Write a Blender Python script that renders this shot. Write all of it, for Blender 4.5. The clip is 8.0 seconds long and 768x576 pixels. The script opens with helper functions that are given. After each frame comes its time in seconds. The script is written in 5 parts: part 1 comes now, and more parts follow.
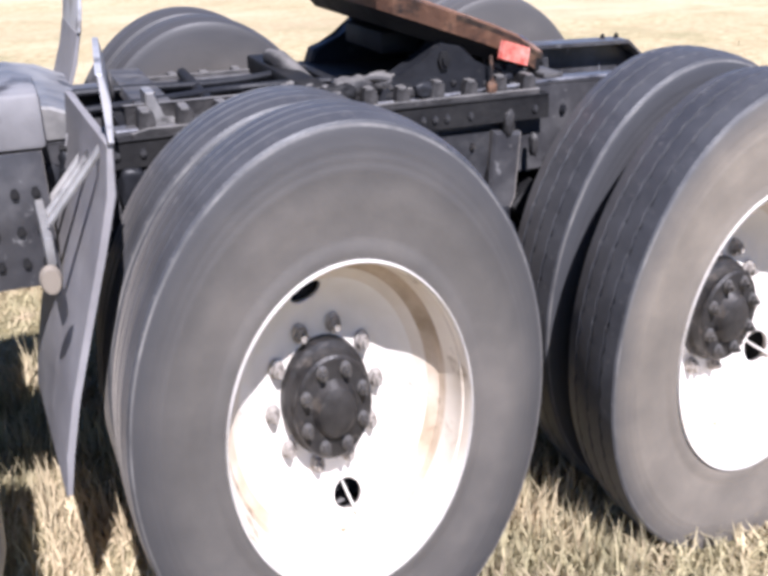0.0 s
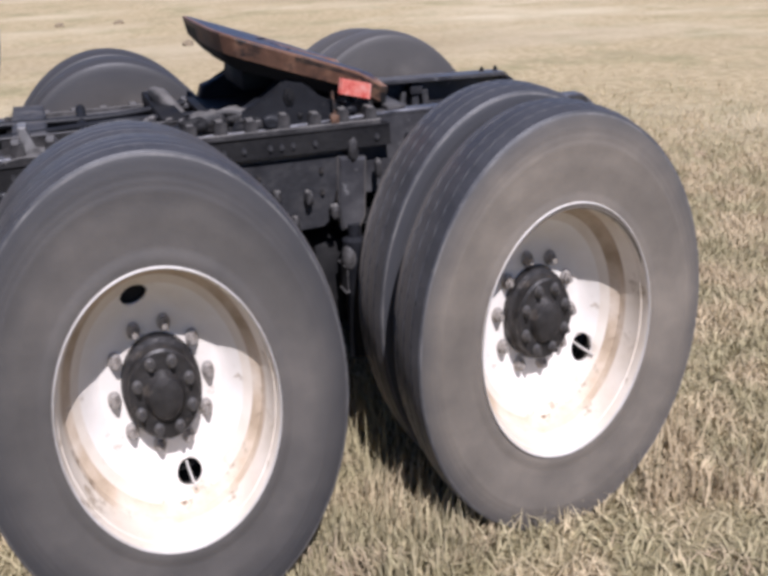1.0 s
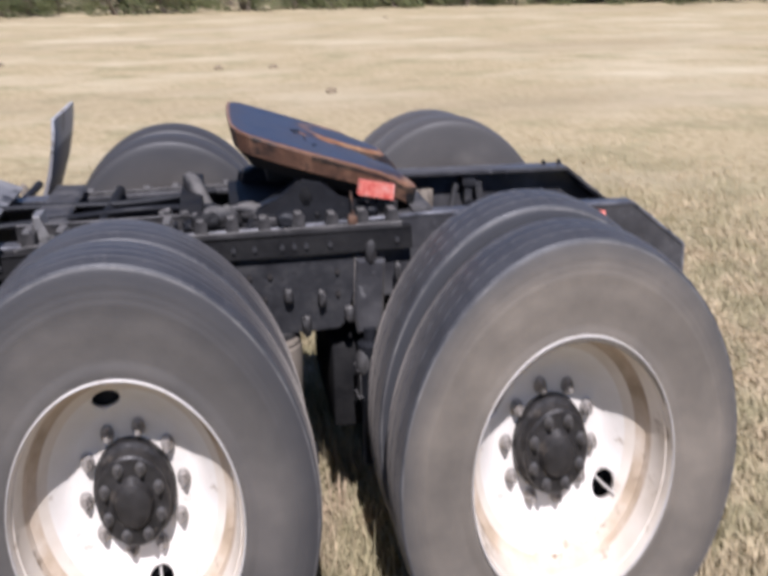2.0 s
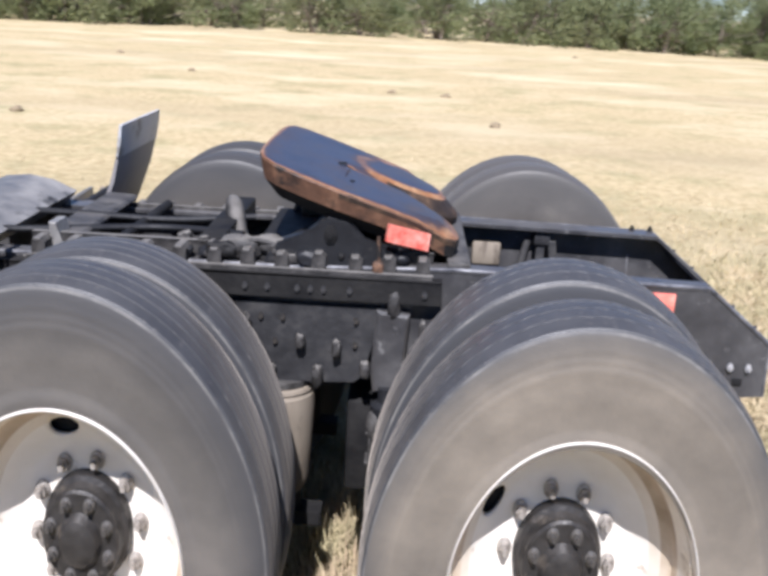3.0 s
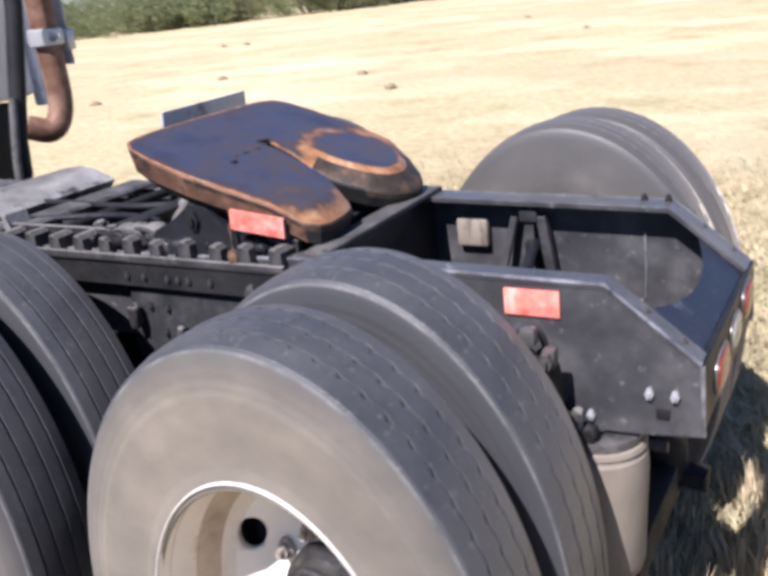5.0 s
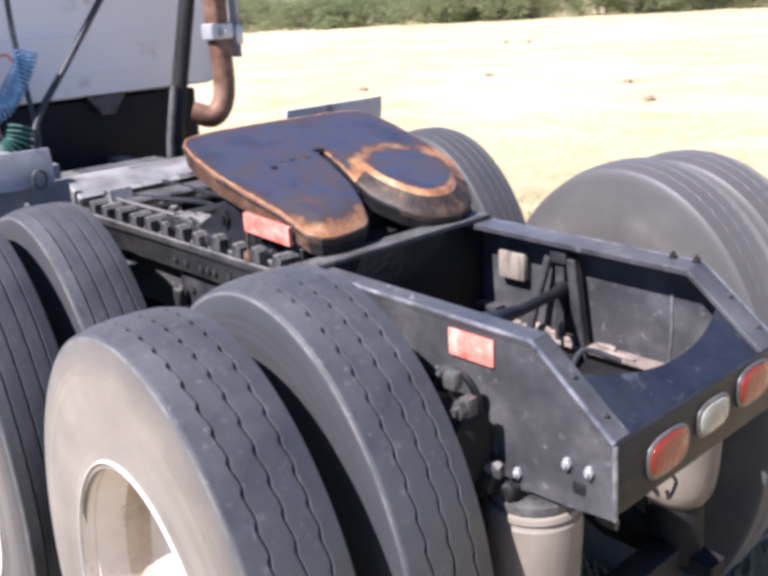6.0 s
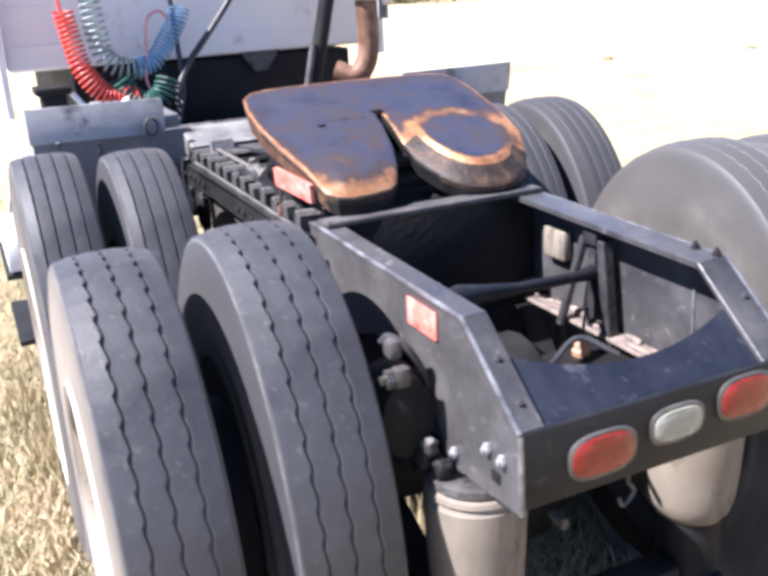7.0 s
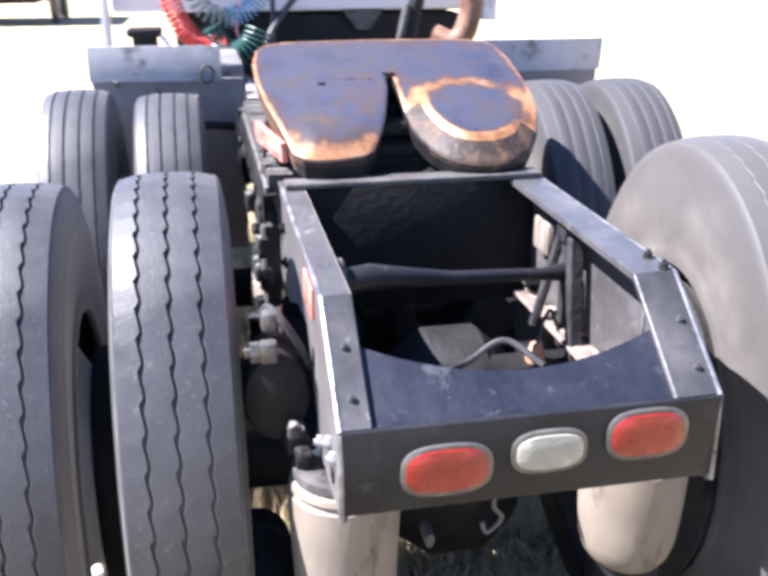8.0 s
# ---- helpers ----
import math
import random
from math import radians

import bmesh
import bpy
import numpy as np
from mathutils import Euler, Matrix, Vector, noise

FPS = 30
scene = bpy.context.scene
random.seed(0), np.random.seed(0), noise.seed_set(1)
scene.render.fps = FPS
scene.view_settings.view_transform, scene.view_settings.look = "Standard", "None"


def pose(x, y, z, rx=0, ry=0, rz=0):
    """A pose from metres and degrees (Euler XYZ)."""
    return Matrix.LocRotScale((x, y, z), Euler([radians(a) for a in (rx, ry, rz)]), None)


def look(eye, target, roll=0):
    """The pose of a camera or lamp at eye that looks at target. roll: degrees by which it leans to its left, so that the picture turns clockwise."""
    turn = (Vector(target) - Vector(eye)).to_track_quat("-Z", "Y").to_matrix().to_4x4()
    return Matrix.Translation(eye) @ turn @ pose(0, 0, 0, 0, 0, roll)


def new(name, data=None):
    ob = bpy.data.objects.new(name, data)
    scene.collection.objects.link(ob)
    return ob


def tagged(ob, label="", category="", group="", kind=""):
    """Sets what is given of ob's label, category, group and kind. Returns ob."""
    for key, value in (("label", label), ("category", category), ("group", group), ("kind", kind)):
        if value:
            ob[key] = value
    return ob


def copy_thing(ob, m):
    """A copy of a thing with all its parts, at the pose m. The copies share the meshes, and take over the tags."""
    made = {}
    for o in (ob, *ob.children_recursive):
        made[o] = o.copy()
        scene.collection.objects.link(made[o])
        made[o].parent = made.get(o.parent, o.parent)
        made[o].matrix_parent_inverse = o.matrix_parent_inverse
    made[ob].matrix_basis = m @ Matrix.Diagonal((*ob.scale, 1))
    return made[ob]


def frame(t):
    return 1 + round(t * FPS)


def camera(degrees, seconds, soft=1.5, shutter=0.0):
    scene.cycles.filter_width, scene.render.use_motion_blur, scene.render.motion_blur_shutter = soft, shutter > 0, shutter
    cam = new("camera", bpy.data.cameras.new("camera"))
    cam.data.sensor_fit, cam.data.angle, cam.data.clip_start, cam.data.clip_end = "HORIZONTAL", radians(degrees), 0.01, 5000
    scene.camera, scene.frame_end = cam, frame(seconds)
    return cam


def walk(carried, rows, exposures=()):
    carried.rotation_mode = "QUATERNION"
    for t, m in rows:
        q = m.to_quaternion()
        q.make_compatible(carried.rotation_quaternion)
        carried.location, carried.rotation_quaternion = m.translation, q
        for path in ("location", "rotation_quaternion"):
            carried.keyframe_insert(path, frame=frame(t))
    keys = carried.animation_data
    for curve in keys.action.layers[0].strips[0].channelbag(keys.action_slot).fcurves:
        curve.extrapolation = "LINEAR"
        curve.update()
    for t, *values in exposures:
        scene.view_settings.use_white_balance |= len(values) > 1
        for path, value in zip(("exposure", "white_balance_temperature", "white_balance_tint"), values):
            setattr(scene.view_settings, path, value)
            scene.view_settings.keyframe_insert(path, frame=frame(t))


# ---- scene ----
cam = camera(46.56, 8.0, soft=3.7, shutter=0.4)
ROWS = [
    (0.0, pose(-0.562, -2.479, 1.694, 66.21, 0.70, -23.33)),
    (0.2, pose(-0.498, -2.608, 1.708, 65.84, 1.45, -22.0)),
    (0.4, pose(-0.435, -2.737, 1.723, 66.79, 2.20, -22.1)),
    (0.5, pose(-0.403, -2.801, 1.730, 68.51, 2.58, -22.56)),
    (0.6, pose(-0.355, -2.837, 1.737, 68.92, 2.44, -22.7)),
    (1.0, pose(-0.164, -2.982, 1.767, 67.73, 1.88, -20.96)),
    (1.2, pose(-0.082, -2.965, 1.773, 67.56, 4.07, -20.14)),
    (1.5, pose(0.042, -2.932, 1.781, 68.08, 0.76, -16.49)),
    (1.7, pose(0.142, -2.900, 1.820, 68.66, 1.42, -15.53)),
    (2.0, pose(0.292, -2.898, 1.901, 70.51, 1.23, -10.54)),
    (2.2, pose(0.374, -2.874, 1.875, 72.95, 0.30, -8.17)),
    (3.3, pose(0.926, -2.562, 1.893, 72.11, 0.44, 5.92)),
    (3.5, pose(1.110, -2.507, 1.879, 72.76, 5.85, 8.75)),
    (3.7, pose(1.252, -2.469, 1.869, 74.42, 5.10, 12.52)),
    (4.0, pose(1.438, -2.380, 1.879, 71.37, 3.25, 16.77)),
    (4.2, pose(1.569, -2.323, 1.856, 71.36, 3.86, 17.92)),
    (4.5, pose(1.735, -2.206, 1.818, 73.01, 1.97, 20.17)),
    (4.8, pose(1.921, -2.061, 1.824, 69.30, 2.99, 24.58)),
    (5.0, pose(2.022, -1.969, 1.825, 70.45, 6.15, 28.94)),
    (5.2, pose(2.128, -1.924, 1.820, 73.04, 3.43, 32.77)),
    (6.3, pose(2.626, -1.398, 1.841, 71.77, 5.36, 53.19)),
    (6.5, pose(2.679, -1.292, 1.805, 72.21, 5.26, 56.90)),
    (6.8, pose(2.825, -1.186, 1.796, 71.35, 1.93, 61.92)),
    (7.0, pose(2.843, -1.090, 1.791, 70.63, 2.97, 64.53)),
    (7.3, pose(2.910, -0.949, 1.763, 69.38, 0.67, 66.39)),
    (7.5, pose(2.856, -0.821, 1.717, 67.97, -3.03, 69.87)),
    (7.7, pose(2.859, -0.710, 1.750, 67.81, -2.61, 72.45)),
    (8.0, pose(2.901, -0.516, 1.737, 69.23, 0.04, 78.70)),
]
walk(cam, ROWS, exposures=[
    (0.0, 1.00, 5730, 21), (0.2, 0.42, 5740, 22), (0.5, 0.34, 5750, 23), (1.0, 0.20, 5790, 22), (1.5, 0.13, 5810, 22), (2.0, 0.27, 5800, 21), (3.4, 0.84, 5870, 16),
    (4.0, 0.80, 5880, 17), (4.5, 0.85, 5890, 17), (5.2, 1.06, 5880, 21), (6.4, 1.52, 5840, 21), (7.0, 1.70, 5850, 20), (7.5, 1.97, 5880, 18), (8.0, 2.22, 5840, 20)])

# ---- sky and sun ----
SUN_FROM = Vector((-0.065, -1.0, 1.26)).normalized()
world = bpy.data.worlds.new("sky")
scene.world = world
world.use_nodes = True
sky = world.node_tree.nodes.new("ShaderNodeTexSky")
sky.sky_type, sky.sun_disc = "NISHITA", False
sky.sun_elevation = math.asin(SUN_FROM.z)
sky.sun_rotation = math.atan2(SUN_FROM.x, SUN_FROM.y)
sky.dust_density, sky.air_density, sky.ozone_density, sky.altitude = 0.25, 1.0, 5.0, 2500
world.node_tree.links.new(sky.outputs[0], world.node_tree.nodes["Background"].inputs[0])
world.node_tree.nodes["Background"].inputs[1].default_value = 0.068
sun = new("sun", bpy.data.lights.new("sun", "SUN"))
sun.data.energy, sun.data.angle, sun.data.color = 5.2, radians(0.5), (1.0, 0.95, 0.87)
sun.matrix_world = look(SUN_FROM * 50, (0, 0, 0))

KZ = 1.45          # height of the whole place against its ground plan
CY = -0.036        # the truck's middle line
HUB_Z = 0.654
AXLES = (0.0, 1.122)


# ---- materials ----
def material(name, colors, scale=8.0, rough=(0.6, 0.8), metal=0.0, bump=0.1, bump_scale=60.0, stretch=(1, 1, 1), detail=6.0, spots=None, island=0.0, coat=0.0, dust=0.0, spec=0.5, up_tone=None):
    """Two noises mix the colours (coarse) and the roughness and relief (fine). spots: colour, amount, scale of a third,
    patchy layer.
    The last argument, if given, is a colour mixed in on faces that point up."""
    m = bpy.data.materials.new(name)
    m.use_nodes = True
    nt = m.node_tree
    n, l = nt.nodes, nt.links
    b = n["Principled BSDF"]
    co = n.new("ShaderNodeTexCoord")
    mp = n.new("ShaderNodeMapping")
    mp.inputs["Scale"].default_value = stretch
    l.new(co.outputs["Object"], mp.inputs[0])
    a = n.new("ShaderNodeTexNoise")
    a.inputs["Scale"].default_value, a.inputs["Detail"].default_value, a.inputs["Roughness"].default_value = scale, detail, 0.62
    l.new(mp.outputs[0], a.inputs["Vector"])
    ramp = n.new("ShaderNodeValToRGB")
    els = ramp.color_ramp.elements
    for i, c in enumerate(colors):
        pos = 0.3 + 0.4 * i / max(1, len(colors) - 1)
        e = els[i] if i < 2 else els.new(pos)
        e.position, e.color = pos, (*c, 1)
    l.new(a.outputs["Fac"], ramp.inputs[0])
    col = ramp.outputs[0]
    f = n.new("ShaderNodeTexNoise")
    f.inputs["Scale"].default_value, f.inputs["Detail"].default_value = bump_scale, 4.0
    l.new(mp.outputs[0], f.inputs["Vector"])
    if spots:
        sc, amount, sscale = spots
        s = n.new("ShaderNodeTexNoise")
        s.inputs["Scale"].default_value, s.inputs["Detail"].default_value, s.inputs["Roughness"].default_value = sscale, 8.0, 0.7
        l.new(mp.outputs[0], s.inputs["Vector"])
        sr = n.new("ShaderNodeValToRGB")
        sr.color_ramp.elements[0].position, sr.color_ramp.elements[1].position = 0.62 - amount * 0.3, 0.70 - amount * 0.2
        l.new(s.outputs["Fac"], sr.inputs[0])
        mx = n.new("ShaderNodeMix")
        mx.data_type = "RGBA"
        l.new(sr.outputs[0], mx.inputs["Factor"])
        l.new(col, mx.inputs["A"])
        mx.inputs["B"].default_value = (*sc, 1)
        col = mx.outputs["Result"]
    if island:
        g = n.new("ShaderNodeNewGeometry")
        hv = n.new("ShaderNodeHueSaturation")
        mr = n.new("ShaderNodeMapRange")
        mr.inputs["To Min"].default_value, mr.inputs["To Max"].default_value = 1 - island, 1 + island
        l.new(g.outputs["Random Per Island"], mr.inputs[0])
        l.new(mr.outputs[0], hv.inputs["Value"])
        l.new(col, hv.inputs["Color"])
        col = hv.outputs[0]
    if up_tone:
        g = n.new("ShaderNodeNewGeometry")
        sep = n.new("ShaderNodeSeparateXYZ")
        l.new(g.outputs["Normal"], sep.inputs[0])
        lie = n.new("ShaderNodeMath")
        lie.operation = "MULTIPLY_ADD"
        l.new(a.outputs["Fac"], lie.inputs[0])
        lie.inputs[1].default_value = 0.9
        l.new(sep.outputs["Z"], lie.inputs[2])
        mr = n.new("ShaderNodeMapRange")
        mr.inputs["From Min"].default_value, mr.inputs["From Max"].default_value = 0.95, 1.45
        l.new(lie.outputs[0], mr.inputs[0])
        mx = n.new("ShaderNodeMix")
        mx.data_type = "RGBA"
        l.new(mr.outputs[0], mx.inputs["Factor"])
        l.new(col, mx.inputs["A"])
        mx.inputs["B"].default_value = (*up_tone, 1)
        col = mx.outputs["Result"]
    l.new(col, b.inputs["Base Color"])
    rr = n.new("ShaderNodeMapRange")
    rr.inputs["From Min"].default_value, rr.inputs["From Max"].default_value = 0.3, 0.7
    rr.inputs["To Min"].default_value, rr.inputs["To Max"].default_value = rough
    l.new(a.outputs["Fac"], rr.inputs[0])
    l.new(rr.outputs[0], b.inputs["Roughness"])
    b.inputs["Metallic"].default_value = metal
    b.inputs["Coat Weight"].default_value = coat
    b.inputs["Specular IOR Level"].default_value = spec
    b.inputs["Sheen Weight"].default_value, b.inputs["Sheen Roughness"].default_value = dust, 0.38
    b.inputs["Sheen Tint"].default_value = (1.0, 0.90, 0.78, 1)
    if bump:
        bp = n.new("ShaderNodeBump")
        bp.inputs["Strength"].default_value, bp.inputs["Distance"].default_value = bump, 0.01
        l.new(f.outputs["Fac"], bp.inputs["Height"])
        l.new(bp.outputs[0], b.inputs["Normal"])
    return m


RUBBER = material("tread rubber", [(0.034, 0.035, 0.039), (0.058, 0.059, 0.064)], 9, (0.40, 0.56), bump=0.14, bump_scale=230, dust=0.18, spec=0.5, spots=((0.095, 0.091, 0.089), 0.12, 60.0))


def sidewall_material(name, dust_colors, rubber, sheen, clean=(0.385, 0.475)):
    """Rubber with road dust caked on the middle of the wall, thinning towards the shoulder where the tyre flexes."""
    m = material(name, dust_colors, 4.0, (0.5, 0.68), bump=0.06, bump_scale=90, dust=sheen)
    n, l = m.node_tree.nodes, m.node_tree.links
    b = n["Principled BSDF"]
    dusty = b.inputs["Base Color"].links[0].from_socket
    co = n.new("ShaderNodeTexCoord")
    mp = n.new("ShaderNodeMapping")
    mp.inputs["Scale"].default_value = (1, 0, 1 / KZ)
    l.new(co.outputs["Object"], mp.inputs[0])
    ln = n.new("ShaderNodeVectorMath")
    ln.operation = "LENGTH"
    l.new(mp.outputs[0], ln.inputs[0])
    nz = n.new("ShaderNodeTexNoise")
    nz.inputs["Scale"].default_value, nz.inputs["Detail"].default_value = 9.0, 6.0
    l.new(co.outputs["Object"], nz.inputs["Vector"])
    ad = n.new("ShaderNodeMath")
    ad.operation = "MULTIPLY_ADD"
    l.new(nz.outputs["Fac"], ad.inputs[0])
    ad.inputs[1].default_value = 0.06
    l.new(ln.outputs["Value"], ad.inputs[2])
    mr = n.new("ShaderNodeMapRange")
    mr.inputs["From Min"].default_value, mr.inputs["From Max"].default_value = clean
    l.new(ad.outputs[0], mr.inputs[0])
    x = n.new("ShaderNodeMix")
    x.data_type = "RGBA"
    l.new(mr.outputs[0], x.inputs["Factor"])
    l.new(dusty, x.inputs["A"])
    x.inputs["B"].default_value = (*rubber, 1)
    l.new(x.outputs["Result"], b.inputs["Base Color"])
    return m


SIDEWALL = sidewall_material("grey sidewall rubber", [(0.074, 0.069, 0.064), (0.098, 0.090, 0.081), (0.130, 0.117, 0.102)], (0.048, 0.047, 0.048), 0.14)
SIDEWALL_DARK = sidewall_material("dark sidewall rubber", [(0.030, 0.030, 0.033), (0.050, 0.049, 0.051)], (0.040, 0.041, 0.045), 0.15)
SIDEWALL_DUSTY = sidewall_material("brown dusty sidewall rubber", [(0.118, 0.105, 0.088), (0.163, 0.142, 0.115), (0.222, 0.191, 0.151)], (0.075, 0.071, 0.067), 0.5, (0.43, 0.495))
SIDEWALL_FAR = sidewall_material("evenly dusty sidewall rubber", [(0.072, 0.067, 0.062), (0.110, 0.102, 0.092), (0.185, 0.168, 0.143)], (0.070, 0.066, 0.062), 0.3)
SHOULDER_RUBBER = material("pale shoulder rubber", [(0.060, 0.059, 0.059), (0.100, 0.097, 0.094), (0.17, 0.163, 0.152)], 11, (0.5, 0.65), bump=0.15, bump_scale=120, dust=0.3)
FLAP_RUBBER = material("mud flap rubber", [(0.17, 0.162, 0.165), (0.26, 0.25, 0.25)], 6, (0.55, 0.75), bump=0.1)
WHEEL_WHITE = material("white wheel paint", [(0.84, 0.80, 0.74), (0.72, 0.67, 0.59)], 5, (0.3, 0.45), bump=0.04, spots=((0.40, 0.32, 0.23), 0.12, 9.0))
BARREL = material("dusty cream wheel barrel", [(0.78, 0.71, 0.61), (0.62, 0.54, 0.43)], 6, (0.4, 0.6), bump=0.05, spots=((0.34, 0.26, 0.17), 0.15, 8.0))
BARREL_DIRT = material("brown dirt caked in the wheel barrel", [(0.33, 0.245, 0.155), (0.54, 0.43, 0.31), (0.74, 0.66, 0.55)], 5, (0.6, 0.8), bump=0.1, spots=((0.20, 0.14, 0.085), 0.2, 9.0))
RIM_EDGE = material("bare rim flange", [(0.60, 0.57, 0.53), (0.44, 0.41, 0.36)], 10, (0.3, 0.45), bump=0.03)
GREASE = material("oily hub iron", [(0.016, 0.015, 0.015), (0.050, 0.046, 0.043)], 14, (0.35, 0.6), 0.3, bump=0.3, bump_scale=50, spots=((0.11, 0.095, 0.08), 0.16, 20.0))
STEEL_NUT = material("nut with flaking white paint", [(0.42, 0.39, 0.355), (0.22, 0.195, 0.17)], 30, (0.35, 0.5), 0.2, bump=0.2, spots=((0.06, 0.05, 0.042), 0.3, 40.0))
FRAME = material("dusty black frame paint", [(0.009, 0.0095, 0.012), (0.023, 0.024, 0.027)], 7, (0.36, 0.55), bump=0.10, bump_scale=70, spots=((0.045, 0.043, 0.042), 0.14, 9.0), spec=0.25)
RAIL = material("dusty dark grey rail paint", [(0.028, 0.028, 0.031), (0.048, 0.0475, 0.050), (0.086, 0.084, 0.085)], 8, (0.26, 0.46), bump=0.10, bump_scale=60, spots=((0.17, 0.168, 0.166), 0.08, 26.0), dust=0.35)
FRAME_BLUE = material("dark blue-black end plate paint", [(0.010, 0.012, 0.020), (0.024, 0.027, 0.038)], 9, (0.30, 0.50), bump=0.10, spots=((0.055, 0.057, 0.066), 0.14, 16.0), spec=0.35)
# pale tone of the weld seam and the painted rail-edge highlights
PALE_STEEL = material("pale steel of rail highlights and weld seam", [(0.06, 0.062, 0.07), (0.16, 0.16, 0.17), (0.30, 0.30, 0.31)], 18, (0.25, 0.4), 0.4, bump=0.1)
# faces pointing up take a paler tone than the near-black sides
RACK_DUST = material("dust-caked iron", [(0.014, 0.0135, 0.013), (0.032, 0.030, 0.029), (0.070, 0.066, 0.062)], 16, (0.55, 0.75), 0.1, bump=0.5, bump_scale=45, up_tone=(0.16, 0.151, 0.139))
HANGER = material("dusty black hanger iron", [(0.017, 0.0172, 0.019), (0.032, 0.032, 0.034), (0.060, 0.058, 0.056)], 12, (0.45, 0.62), bump=0.25, bump_scale=55, spec=0.3)
FENDER_GREY = material("mottled grey fender paint", [(0.19, 0.188, 0.193), (0.36, 0.357, 0.364), (0.48, 0.476, 0.482)], 3, (0.4, 0.6), bump=0.05, spots=((0.09, 0.087, 0.086), 0.25, 5.0))
STEP_GREY = material("grey step box paint", [(0.14, 0.137, 0.140), (0.25, 0.245, 0.245)], 5, (0.45, 0.6), bump=0.06, spots=((0.055, 0.053, 0.052), 0.30, 7.0))
TANK = material("dull aluminium tank", [(0.55, 0.55, 0.56), (0.42, 0.42, 0.43)], 4, (0.35, 0.5), 0.5, bump=0.03, spots=((0.30, 0.28, 0.25), 0.12, 6.0))
DECK = material("worn grey deck sheet", [(0.11, 0.108, 0.106), (0.235, 0.228, 0.218), (0.38, 0.366, 0.345)], 5, (0.35, 0.55), 0.2, bump=0.12, spots=((0.04, 0.038, 0.036), 0.25, 7.0))
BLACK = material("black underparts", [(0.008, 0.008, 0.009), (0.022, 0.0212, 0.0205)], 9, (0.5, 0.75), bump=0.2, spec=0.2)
GREY_PART = material("dusty grey casting", [(0.045, 0.043, 0.042), (0.12, 0.114, 0.108)], 12, (0.5, 0.7), 0.2, bump=0.3, spots=((0.03, 0.028, 0.026), 0.3, 16.0))
PLATE_GREY = material("galvanised grey sheet", [(0.36, 0.365, 0.38), (0.50, 0.50, 0.51)], 5, (0.4, 0.6), 0.0, bump=0.05, spots=((0.20, 0.19, 0.18), 0.2, 7.0))
FW_SIDE = material("brown rusty plate side", [(0.060, 0.034, 0.025), (0.135, 0.070, 0.043), (0.27, 0.150, 0.088)], 9, (0.45, 0.65), 0.3, bump=0.2, spots=((0.02, 0.018, 0.017), 0.42, 12.0))
FW_GREASE = material("dark brown greasy ramp", [(0.014, 0.011, 0.010), (0.040, 0.028, 0.021), (0.13, 0.078, 0.046)], 13, (0.5, 0.68), 0.1, bump=0.3, spec=0.35)


